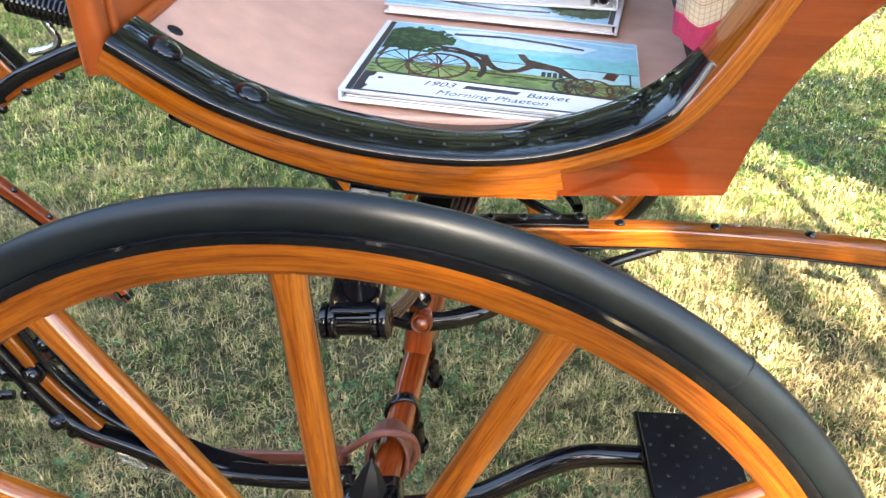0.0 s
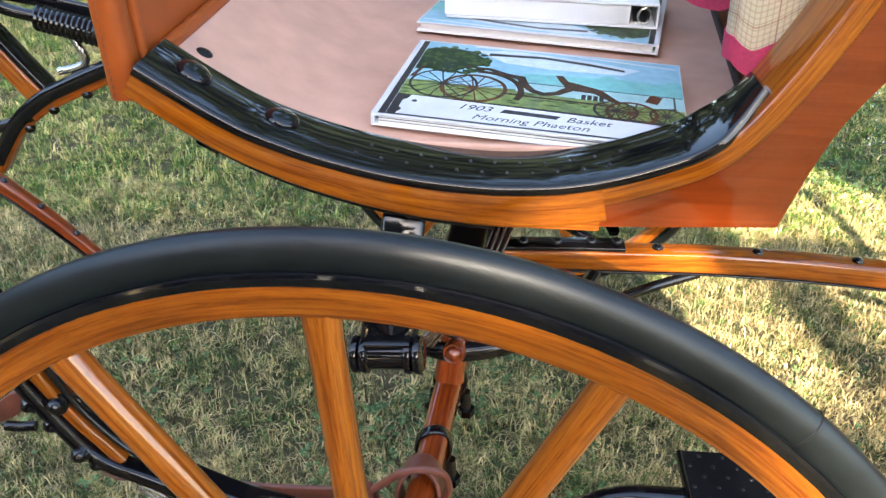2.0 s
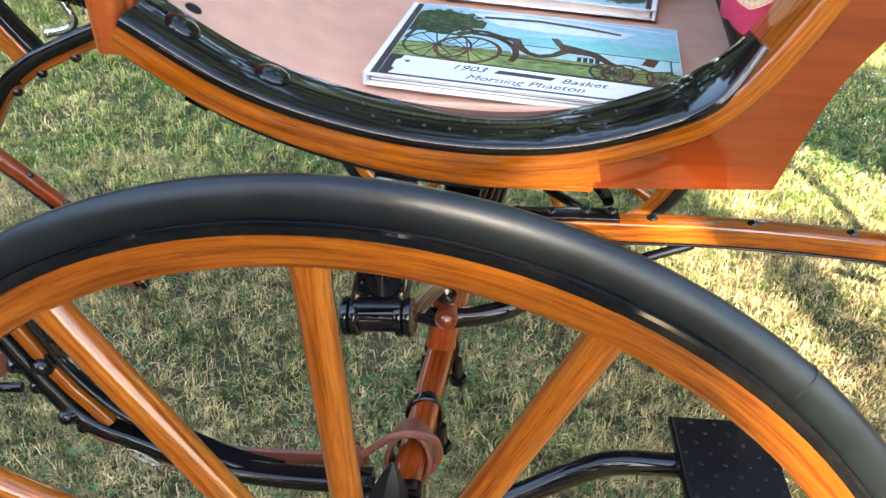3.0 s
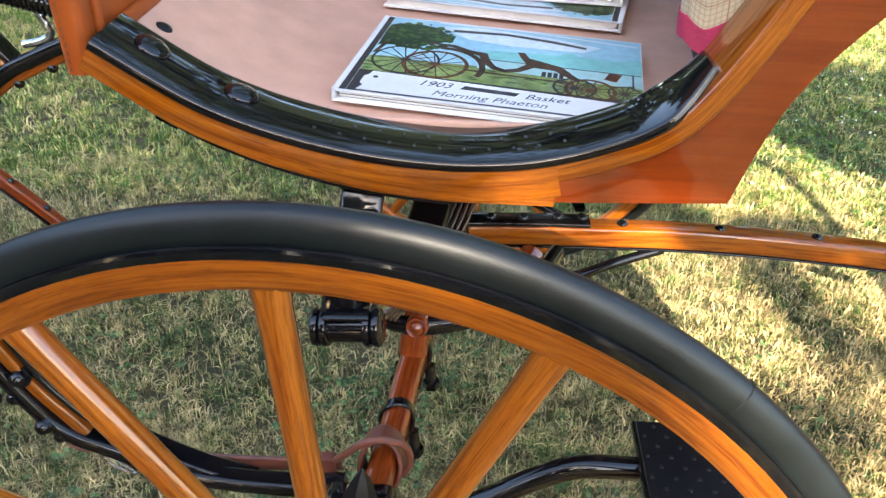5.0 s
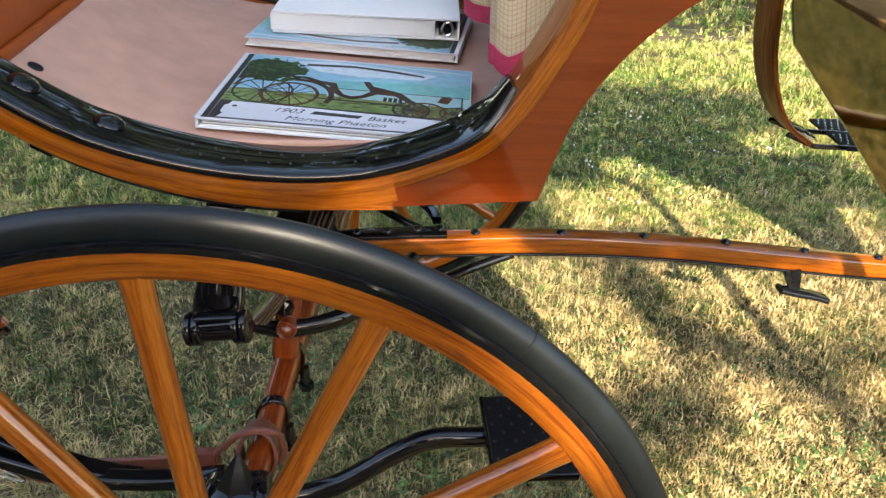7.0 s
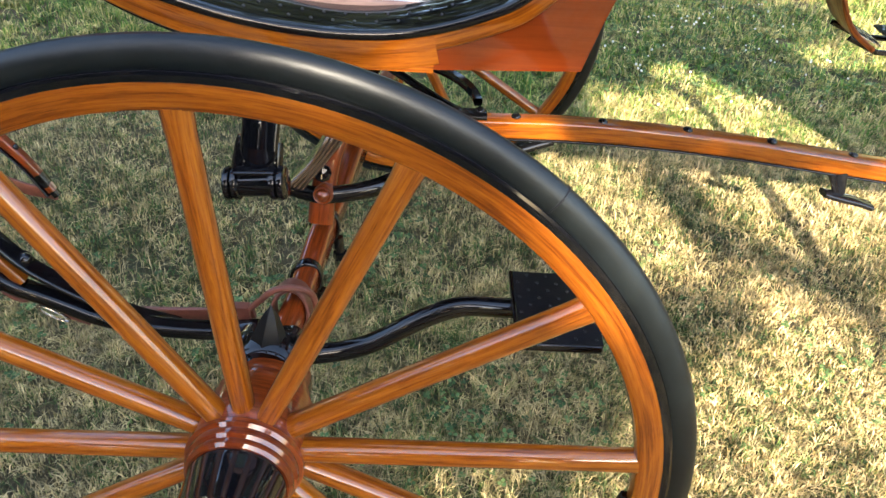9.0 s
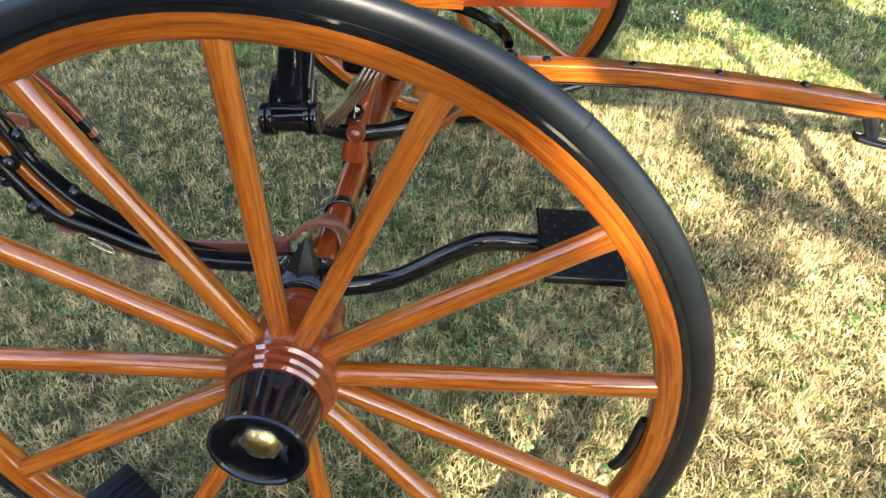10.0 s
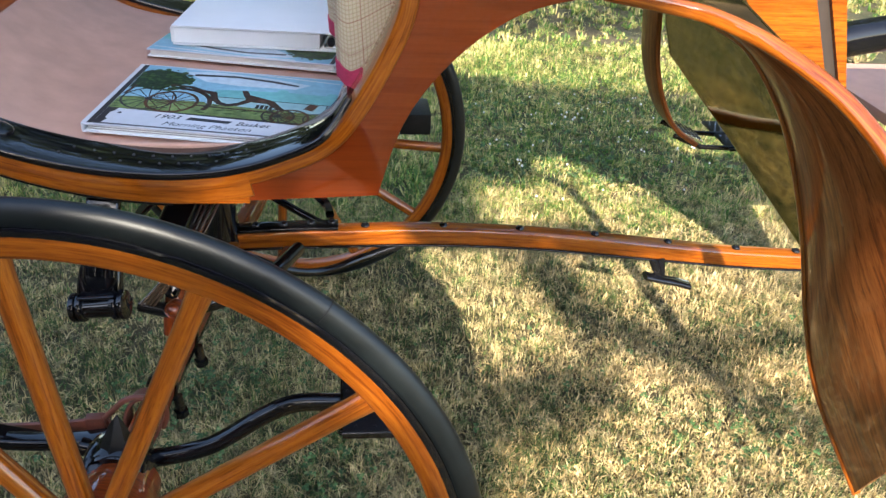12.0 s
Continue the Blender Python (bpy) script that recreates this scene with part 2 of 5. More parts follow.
def place_of(ob):
    """Where an object stands in the world, by its own pose and those above it."""
    return (place_of(ob.parent) if ob.parent else Matrix()) @ ob.matrix_basis


def part(name, me, material, parent, label="", m=None):
    """Links a mesh, given in world coordinates (or in those of m), as one part of a thing."""
    ob = new(name, me)
    if material and not me.materials:
        me.materials.append(material)
    ob.parent = parent
    ob.matrix_basis = place_of(parent).inverted() @ (m if m is not None else Matrix())
    return tagged(ob, label)


def smooth(points, steps=8):
    """A Catmull-Rom curve through the points."""
    pts = [Vector(p) for p in points]
    pts = [2 * pts[0] - pts[1], *pts, 2 * pts[-1] - pts[-2]]
    out = []
    for a, b, c, d in zip(pts, pts[1:], pts[2:], pts[3:]):
        for k in range(steps):
            s = k / steps
            out.append(0.5 * (2 * b + (c - a) * s + (2 * a - 5 * b + 4 * c - d) * s * s + (3 * b - a - 3 * c + d) * s**3))
    out.append(pts[-2])
    return out


def rrect(w, h, r, n=3, cx=0.0, cy=0.0):
    """A rounded rectangle, anticlockwise."""
    out = []
    r = min(r, w / 2 - 1e-5, h / 2 - 1e-5)
    for k, (sx, sy) in enumerate(((1, 1), (-1, 1), (-1, -1), (1, -1))):
        for j in range(n + 1):
            a = radians(90 * k + 90 * j / n)
            out.append((cx + sx * (w / 2 - r) + r * math.cos(a), cy + sy * (h / 2 - r) + r * math.sin(a)))
    return out


def round_section(r, n=12):
    return [(r * math.cos(2 * math.pi * k / n), r * math.sin(2 * math.pi * k / n)) for k in range(n)]


def sweep(name, path, profile, side=(0, 1, 0), scale=None, cap=True, sharp=40, sides=None):
    """A profile carried along a path: its first axis lies along side, its second along tangent x side."""
    path = [Vector(p) for p in path]
    n, k = len(path), len(profile)
    verts, length, us = [], 0.0, []
    for i, p in enumerate(path):
        tan = (path[min(i + 1, n - 1)] - path[max(i - 1, 0)]).normalized()
        s = Vector(sides[i] if sides else side)
        s = (s - tan * s.dot(tan)).normalized()
        b = tan.cross(s)
        if i:
            length += (p - path[i - 1]).length
        us.append(length)
        f = scale(i / (n - 1)) if scale else (1, 1)
        f = f if isinstance(f, tuple) else (f, f)
        verts += [p + s * (x * f[0]) + b * (y * f[1]) for x, y in profile]
    vs = [0.0]
    for a, c in zip(profile, profile[1:] + profile[:1]):
        vs.append(vs[-1] + math.dist(a, c))
    faces, uvs = [], []
    for i in range(n - 1):
        for j in range(k):
            j2 = (j + 1) % k
            faces.append((i * k + j, i * k + j2, (i + 1) * k + j2, (i + 1) * k + j))
            uvs += [(us[i], vs[j]), (us[i], vs[j + 1]), (us[i + 1], vs[j + 1]), (us[i + 1], vs[j])]
    if cap:
        faces += [tuple(range(k))[::-1], tuple((n - 1) * k + j for j in range(k))]
        uvs += [(profile[j][0], profile[j][1]) for j in range(k)][::-1] + [(profile[j][0], profile[j][1]) for j in range(k)]
    return mesh_of(name, verts, faces, uvs, sharp)


def revolve(name, profile, n=48, closed=False, sharp=35, arc=(0, 360)):
    """Pairs (radius, height) turned round the z axis."""
    k = len(profile)
    full = arc == (0, 360)
    rows = n if full else n + 1
    verts, faces, uvs = [], [], []
    vs = [0.0]
    for a, c in zip(profile, profile[1:] + profile[:1]):
        vs.append(vs[-1] + math.dist(a, c))
    rad = max(r for r, _ in profile)
    for i in range(rows):
        a = radians(arc[0] + (arc[1] - arc[0]) * i / n)
        verts += [(r * math.cos(a), r * math.sin(a), z) for r, z in profile]
    for i in range(n):
        i2 = (i + 1) % rows
        u1, u2 = (radians((arc[1] - arc[0]) * q / n) * rad for q in (i, i + 1))
        for j in range(k if closed else k - 1):
            j2 = (j + 1) % k
            faces.append((i * k + j, i2 * k + j, i2 * k + j2, i * k + j2))
            uvs += [(u1, vs[j]), (u2, vs[j]), (u2, vs[j + 1]), (u1, vs[j + 1])]
    return mesh_of(name, verts, faces, uvs, sharp)


def block(name, sx, sy, sz, bevel=0.002, segments=2):
    """A box with rounded edges, its centre at the origin."""
    bm = bmesh.new()
    bmesh.ops.create_cube(bm, size=1)
    bmesh.ops.scale(bm, vec=(sx, sy, sz), verts=bm.verts)
    if bevel:
        bmesh.ops.bevel(bm, geom=bm.edges[:], offset=bevel, segments=segments, profile=0.7, affect="EDGES")
    me = bpy.data.meshes.new(name)
    bm.to_mesh(me)
    bm.free()
    me.shade_smooth()
    me.set_sharp_from_angle(angle=radians(30))
    return me


def plate(name, outline, y0, y1, bevel=0.002):
    """A board in the x-z plane from an outline of (x, z), between two values of y."""
    bm = bmesh.new()
    vs = [bm.verts.new((x, y0, z)) for x, z in outline]
    f = bm.faces.new(vs)
    r = bmesh.ops.extrude_face_region(bm, geom=[f])
    bmesh.ops.translate(bm, vec=(0, y1 - y0, 0), verts=[v for v in r["geom"] if isinstance(v, bmesh.types.BMVert)])
    bmesh.ops.recalc_face_normals(bm, faces=bm.faces)
    if bevel:
        edges = [e for e in bm.edges if len(e.link_faces) == 2 and e.calc_face_angle(0) > 1.0]
        bmesh.ops.bevel(bm, geom=edges, offset=bevel, segments=2, profile=0.7, affect="EDGES")
    bmesh.ops.triangulate(bm, faces=[q for q in bm.faces if len(q.verts) > 4])
    uv = bm.loops.layers.uv.new("uv")
    for q in bm.faces:
        for l in q.loops:
            l[uv].uv = (l.vert.co.x, l.vert.co.z + l.vert.co.y)
    me = bpy.data.meshes.new(name)
    bm.to_mesh(me)
    bm.free()
    me.shade_smooth()
    me.set_sharp_from_angle(angle=radians(30))
    return me


def dome(name, r, h, n=14):
    """A domed bolt head, its foot at the origin, z up."""
    return revolve(name, [(r, 0), (r, h * 0.25), (r * 0.86, h * 0.62), (r * 0.5, h * 0.92), (0.0004, h)], n)


def turned(axis, at):
    """A pose whose z axis lies along axis."""
    return Matrix.Translation(at) @ Vector(axis).to_track_quat("Z", "Y").to_matrix().to_4x4()


# ---- ground ----
def ground_sheet():
    n = 60
    xs = [math.copysign(abs(s) ** 3.0, s) * 1200 + 0.4 for s in np.linspace(-1, 1, n)]
    ys = [math.copysign(abs(s) ** 3.0, s) * 1200 + 1.5 for s in np.linspace(-1, 1, n)]
    verts = [(x, y, 0.0) for y in ys for x in xs]
    faces = [(j * n + i, j * n + i + 1, (j + 1) * n + i + 1, (j + 1) * n + i) for j in range(n - 1) for i in range(n - 1)]
    me = mesh_of("ground", verts, faces)
    me.materials.append(M_SOIL)
    return tagged(new("ground", me), "dry summer lawn soil with thatch under the grass", "ground", kind="structure")


ground_sheet()


def blades(name, zones, material, label, seed):
    """Grass: bent, tapered blades in tufts, all one mesh. Zones: x0, x1, y0, y1, blades a square metre, height, width."""
    rng = np.random.default_rng(seed)
    vs, fs3, fs4, base = [], [], [], 0
    for x0, x1, y0, y1, density, high, wide in zones:
        n = int((x1 - x0) * (y1 - y0) * density)
        tufts = max(1, n // 13)
        tx, ty = rng.uniform(x0, x1, tufts), rng.uniform(y0, y1, tufts)
        own = rng.integers(0, tufts, n)
        ox, oy = rng.normal(0, 0.012, n), rng.normal(0, 0.012, n)
        x, y = tx[own] + ox, ty[own] + oy
        lush = 0.75 + 0.5 * np.sin(3.1 * x + 1.3 * y) * np.sin(2.3 * y - 1.1 * x) * 0.5 + rng.normal(0, 0.05, n)
        h = high * rng.uniform(0.45, 1.1, n) * lush * rng.uniform(0.65, 1.3, tufts)[own]
        w = wide * rng.uniform(0.6, 1.3, n)
        a = np.where(rng.uniform(0, 1, n) < 0.7, np.arctan2(oy, ox) + rng.normal(0, 0.5, n), rng.uniform(0, 2 * np.pi, n))
        lean = np.where(rng.uniform(0, 1, n) < 0.35, rng.uniform(0.9, 1.7, n), np.abs(rng.normal(0.5, 0.3, n)))
        dx, dy = np.cos(a), np.sin(a)
        turn = a + np.pi / 2 + rng.normal(0, 0.5, n)
        sx, sy = np.cos(turn) * w / 2, np.sin(turn) * w / 2
        mid, tip = 0.38 * h * lean, h * lean * rng.uniform(0.9, 1.6, n)
        hm, ht = h * np.clip(0.72 - 0.2 * lean, 0.36, 0.66), h * np.clip(1.05 - 0.45 * lean, 0.25, 1)
        p = np.stack([
            np.stack([x - sx, y - sy, 0 * x - 0.004], 1), np.stack([x + sx, y + sy, 0 * x - 0.004], 1),
            np.stack([x + dx * mid + sx * 0.8, y + dy * mid + sy * 0.8, hm], 1), np.stack([x + dx * mid - sx * 0.8, y + dy * mid - sy * 0.8, hm], 1),
            np.stack([x + dx * tip, y + dy * tip, ht], 1)], 1).reshape(-1, 3)
        i = base + 5 * np.arange(n)
        vs.append(p)
        fs4.append(np.stack([i, i + 1, i + 2, i + 3], 1))
        fs3.append(np.stack([i + 3, i + 2, i + 4], 1))
        base += 5 * n
    vs, fs4, fs3 = np.concatenate(vs), np.concatenate(fs4), np.concatenate(fs3)
    me = bpy.data.meshes.new(name)
    me.vertices.add(len(vs))
    me.vertices.foreach_set("co", vs.ravel())
    loops = np.concatenate([fs4.ravel(), fs3.ravel()])
    me.loops.add(len(loops))
    me.loops.foreach_set("vertex_index", loops)
    starts = np.concatenate([np.arange(len(fs4)) * 4, len(fs4) * 4 + np.arange(len(fs3)) * 3])
    me.polygons.add(len(starts))
    me.polygons.foreach_set("loop_start", starts)
    me.update(calc_edges=True)
    me.validate()
    me.shade_smooth()
    me.materials.append(material)
    return tagged(new(name, me), label, "grass", kind="stuff")


blades("grass", [
    (-1.3, 1.7, 0.45, 1.25, 52000, 0.033, 0.0026),
    (-1.7, 2.1, 1.25, 2.3, 33000, 0.036, 0.0030),
    (-1.3, 2.2, -1.2, 0.45, 6000, 0.05, 0.005),
    (2.2, 4.6, -3.4, 0.45, 2200, 0.05, 0.008), (0.6, 2.2, -3.4, -1.2, 2200, 0.05, 0.008),
    (-6.5, -1.5, -6.0, 9.0, 900, 0.055, 0.011), (2.1, 8.0, -6.0, 4.3, 900, 0.055, 0.011), (-1.5, 2.1, -6.0, -1.0, 900, 0.055, 0.011), (-6.5, 8.0, 9.0, 12.0, 500, 0.06, 0.014),
], M_GRASS, "short lawn grass, straw and green blades mixed", 3)
# Parched blades over the sunlit ground, with some sun in their colour.
blades("dry_grass", [(0.62, 2.1, -0.3, 1.38, 18000, 0.036, 0.0029), (0.80, 2.1, 1.3, 2.4, 9000, 0.037, 0.0032)], M_DRY_LIT, "parched straw-coloured grass among the green, coloured lighter for the sunlit lawn", 5)
blades("lush_grass", [(-2.6, 3.0, 2.1, 4.2, 14000, 0.054, 0.0042), (-4.0, 6.0, 4.2, 9.0, 2200, 0.075, 0.009)], M_LUSH, "greener lawn grass with straw blades", 7)


# ---- the carriage ----
carriage = thing("carriage", "open varnished oak horse carriage with black ironwork on a lawn", "carriage", (0.3, 1.15, 0.0))
SIDE, FAR = 0.760, 1.540          # the body's two side faces
PERCH_Y = 1.142                   # the middle line
HUB = Vector((-0.0076, 0.4886, 0.4682))
AXIS = Vector((-0.0830, -0.9947, 0.0611))


def wheel_pose(at, out):
    """Local z along the axle, outwards; local y as near upright as can be."""
    z = Vector(out).normalized()
    x = Vector((0, 0, 1)).cross(z).normalized()
    x = -x if x.x < 0 else x
    y = z.cross(x)
    if y.z < 0:
        x, y = -x, -y
    return Matrix.Translation(at) @ Matrix((x, y, z)).transposed().to_4x4()


FELLOE = [(0.4085, -0.022), (0.4085, -0.009), (0.4105, -0.0035), (0.4150, -0.0005), (0.4355, 0.0), (0.4355, -0.030), (0.4150, -0.0295), (0.4105, -0.0265)]
CHANNEL = [(0.4355, 0.0012), (0.4415, 0.0020), (0.4440, 0.0012), (0.4446, -0.0006), (0.4438, -0.003), (0.4438, -0.025), (0.4446, -0.0274), (0.4440, -0.0292), (0.4415, -0.0300), (0.4355, -0.0292)]
TYRE = [(0.4430, -0.0028), (0.4462, -0.0014), (0.4520, -0.0006), (0.4570, -0.0008), (0.4620, -0.0022), (0.4660, -0.0046), (0.4684, -0.0075), (0.4694, -0.0108), (0.4690, -0.0145), (0.4674, -0.0182), (0.4640, -0.0216), (0.4590, -0.0244), (0.4530, -0.0258), (0.4462, -0.0264), (0.4430, -0.0252)]


def wheel(name, m, angles, label):
    hub = part(name, revolve("nave", [(0.0005, -0.150), (0.043, -0.150), (0.047, -0.146), (0.050, -0.120), (0.054, -0.105), (0.054, -0.100), (0.060, -0.094), (0.063, -0.075),
                                      (0.063, -0.030), (0.061, -0.022), (0.064, -0.018), (0.064, -0.012), (0.060, -0.009), (0.061, -0.005), (0.0605, 0.000), (0.057, 0.003),
                                      (0.058, 0.006), (0.0575, 0.010), (0.054, 0.013), (0.0005, 0.013)], 56), M_OAK_RED, carriage, label, m)
    part("felloe", revolve("felloe", FELLOE, 128, True), M_OAK, hub, "", m)
    part("tyre_channel", revolve("tyre_channel", CHANNEL, 128, True, 25), M_BLACK, hub, "black steel tyre channel", m)
    part("tyre", revolve("tyre", TYRE, 144, False, 75), M_RUBBER, hub, "solid black rubber tyre", m)
    seam = [Vector((math.cos(radians(52)) * (r + 0.0003), math.sin(radians(52)) * (r + 0.0003), z)) for r, z in TYRE]
    part("tyre_seam", sweep("tyre_seam", seam, rrect(0.0016, 0.0010, 0.0004, 1), (-0.8, 0.6, 0)), M_STEP, hub, "", m)
    for k, a in enumerate(angles):
        d = Vector((math.cos(radians(a)), math.sin(radians(a)), 0))
        p0 = d * 0.048 + Vector((0, 0, -0.040 if k % 2 else -0.033))
        p1 = d * 0.4125 + Vector((0, 0, -0.0125))
        path = [p0.lerp(p1, s) for s in (0, 0.05, 0.12, 0.2, 0.3, 0.42, 0.55, 0.7, 0.85, 0.93, 1.0)]
        side = d.cross(Vector((0, 0, 1)))
        me = sweep("spoke", path, rrect(0.0245, 0.0255, 0.0112, 5), side, lambda s: (0.92 + 0.10 * min(1, s / 0.3) + 0.10 * max(0, (s - 0.9) / 0.1), 0.92 + 0.24 * (1 - s)))
        part("spoke", me, M_OAK, hub, "", m)
    part("hub_box", revolve("hub_box", [(0.0005, 0.013), (0.0515, 0.013), (0.0525, 0.016), (0.0520, 0.020), (0.0505, 0.070), (0.0530, 0.075), (0.0545, 0.080), (0.0535, 0.083), (0.0500, 0.083), (0.0475, 0.079), (0.0470, 0.050), (0.0005, 0.050)], 56), M_BLACK, hub, "black lacquered hub box", m)
    part("axle_nut", revolve("axle_nut", [(0.0265, 0.050), (0.0265, 0.068), (0.025, 0.071), (0.0005, 0.071)], 6, False, 20), M_STEEL, hub, "bright hexagonal axle nut", m)
    part("nut_cap", dome("nut_cap", 0.0200, 0.010, 28), M_BRASS, hub, "worn brass nut cap", m @ Matrix.Translation((0, 0, 0.070)))
    return hub


SPOKES = [121.3, 93.8, 66.8, 37.5, 8.8, -19.1, -47.0, -81.0, -117.0, -149.0, -178.0, 152.0]
near_wheel = wheel("front_wheel", wheel_pose(HUB, AXIS), SPOKES, "varnished oak wheel hub with twelve spokes")
FAR_HUB = Vector((0.145, 1.835, 0.4668))
far_wheel = wheel("front_wheel", wheel_pose(FAR_HUB, (0.13, 0.99, 0.03)), [94 + 30 * k for k in range(12)], "varnished oak wheel hub with twelve spokes")

# the catch on the inner side of the near felloe
WM = wheel_pose(HUB, AXIS)
pts = [Vector((math.cos(radians(q)) * r, math.sin(radians(q)) * r, z)) for q, r, z in ((0.8, 0.408, -0.016), (-1.2, 0.404, -0.015), (-5, 0.402, -0.015), (-9, 0.399, -0.015), (-11.5, 0.394, -0.016))]
part("felloe_clip", sweep("felloe_clip", smooth(pts, 4), rrect(0.010, 0.013, 0.004), (0, 0, 1)), M_BLACK, near_wheel, "small black iron clip", WM)

# --- axle ---
AX = [(-0.002, 0.575, 0.474), (0.010, 0.66, 0.478), (0.024, 0.77, 0.482), (0.036, 0.87, 0.490), (0.055, 1.00, 0.492), (0.072, 1.14, 0.492)]
axle = part("axle_bed", sweep("axle_bed", smooth([AX[1], *AX[2:], (0.10, 1.30, 0.490), (0.125, 1.50, 0.482), (0.14, 1.66, 0.476)], 6), rrect(0.032, 0.044, 0.010, 4), (1, 0, 0)), M_OAK_RED, carriage, "varnished oak axle bed")
part("axle_arm", sweep("axle_arm", [(-0.002, 0.50, 0.468), (0.000, 0.60, 0.470), (0.012, 0.70, 0.470), (0.03, 0.86, 0.462), (0.06, 1.10, 0.460), (0.10, 1.4, 0.460), (0.14, 1.68, 0.466), (0.145, 1.80, 0.467)], round_section(0.017, 14), (1, 0, 0)), M_BLACK, axle, "black iron axle")
part("axle_collar", revolve("axle_collar", [(0.0005, -0.02), (0.040, -0.02), (0.045, -0.012), (0.045, 0.008), (0.038, 0.014), (0.034, 0.034), (0.028, 0.038), (0.0005, 0.038)], 36), M_BLACK, axle, "", turned((0.10, 0.99, 0.02), (0.000, 0.638, 0.478)))
part("axle_lug", revolve("axle_lug", [(0.025, -0.014), (0.023, 0.0), (0.018, 0.022), (0.009, 0.046), (0.0004, 0.060)], 6, sharp=25), M_STEP, axle, "pointed black iron cap", turned((0.10, 0.10, 1), (0.000, 0.640, 0.506)))
for dx in (-0.024, 0.022):
    part("axle_boss", sweep("axle_boss", smooth([(dx, 0.612, 0.486), (dx, 0.640, 0.500), (dx * 0.9, 0.672, 0.492)], 5), rrect(0.034, 0.030, 0.012, 4), (1, 0, 0)), M_BLACK, axle)
for k, (x, y, z) in enumerate(((0.026, 0.795, 0.484), (0.040, 0.905, 0.492))):
    loop = [(x + 0.020 * math.cos(a), y + 0.012 * math.sin(2 * a) * 0.2, z + 0.0265 * math.sin(a)) for a in np.linspace(0, 2 * math.pi, 25)]
    clip = part("axle_clip", sweep("axle_clip", loop, rrect(0.013, 0.005, 0.002), (0, 1, 0), cap=False), M_BLACK, axle, "black iron clip")
    for sx in (-1, 1):
        part("clip_bolt", sweep("clip_bolt", [(x + sx * 0.019, y, z - 0.02), (x + sx * 0.022, y - 0.004, z - 0.050)], round_section(0.0075, 10), (0, 1, 0)), M_BLACK, clip)
        part("clip_nut", revolve("clip_nut", [(0.0003, 0), (0.011, 0), (0.011, 0.011), (0.0003, 0.011)], 6, sharp=20), M_BLACK, clip, "", turned((0, 0, -1), (x + sx * 0.022, y - 0.004, z - 0.044)))

# leather strap that is buckled round the axle and runs forward
strap = part("axle_strap", sweep("axle_strap", smooth([(-0.235, 0.735, 0.470), (-0.18, 0.725, 0.474), (-0.12, 0.72, 0.479), (-0.064, 0.718, 0.484), (-0.030, 0.716, 0.490)], 6), rrect(0.006, 0.019, 0.002), (0, 1, 0)), M_STRAP, carriage, "red-brown leather strap with a buckle")
ring = [(0.016 + 0.023 * math.cos(a), 0.722 + 0.010 * math.sin(a), 0.492 + 0.031 * math.sin(a)) for a in np.linspace(-0.4, 2 * math.pi - 0.4, 30)]
part("strap_loop", sweep("strap_loop", ring, rrect(0.026, 0.005, 0.002), (0.1, 1, 0), cap=False), M_STRAP, strap)
part("strap_keeper", block("strap_keeper", 0.026, 0.014, 0.030, 0.004), M_STRAP, strap, "", Matrix.Translation((-0.047, 0.714, 0.488)))
part("strap_tail", sweep("strap_tail", smooth([(-0.036, 0.712, 0.497), (-0.018, 0.706, 0.520), (0.000, 0.704, 0.538), (0.022, 0.706, 0.541), (0.042, 0.712, 0.528), (0.048, 0.716, 0.500), (0.040, 0.716, 0.476)], 6), round_section(0.0042, 8), (0, 1, 0)), M_STRAP, strap, "leather cord")
buckle = [(-0.266 + 0.017 * math.cos(a), 0.690, 0.498 + 0.0065 * math.sin(a) - 0.010 * math.cos(a)) for a in np.linspace(0, 2 * math.pi, 21)]
part("buckle", sweep("buckle", buckle, round_section(0.0018, 8), (0, 1, 0), cap=False), M_STEEL, strap, "bright steel buckle")

# --- step on a bent arm, behind the near wheel ---
arm = smooth([(-0.06, 0.680, 0.480), (0.00, 0.672, 0.468), (0.04, 0.672, 0.462), (0.11, 0.678, 0.475), (0.18, 0.682, 0.520), (0.228, 0.684, 0.541), (0.292, 0.690, 0.536)], 8)
step = part("step_arm", sweep("step_arm", arm, rrect(0.022, 0.024, 0.009, 4), (0, 1, 0)), M_BLACK, carriage, "bent black iron arm that carries a step")
STEP_M = pose(0.339, 0.680, 0.547, 0, 0, -1)
pad = part("step_plate", block("step_plate", 0.100, 0.128, 0.008, 0.003), M_STEP, step, "square black step plate with small studs", STEP_M)
for i in range(8):
    for j in range(9):
        if (i + j) % 2:
            part("stud", dome("stud", 0.0022, 0.0016, 7) if not bpy.data.meshes.get("stud") else bpy.data.meshes["stud"], M_STEP, pad, "", STEP_M @ Matrix.Translation((-0.042 + 0.0120 * i, -0.056 + 0.014 * j, 0.004)))
part("step_rim", sweep("step_rim", [(-0.048, -0.063, -0.004), (0.048, -0.063, -0.004)], rrect(0.005, 0.011, 0.002), (0, 1, 0)), M_BLACK, pad, "", STEP_M)
part("step_rim", sweep("step_rim", [(-0.0495, -0.062, 0), (-0.0495, 0.062, 0)], rrect(0.005, 0.011, 0.002), (1, 0, 0)), M_BLACK, pad, "", STEP_M)

# --- draught bars in front: iron on wood, near and far ---
def in_plane(y, pairs, steps=7):
    return smooth([(x + 0.009, y, z + 0.012) for x, z in pairs], steps)


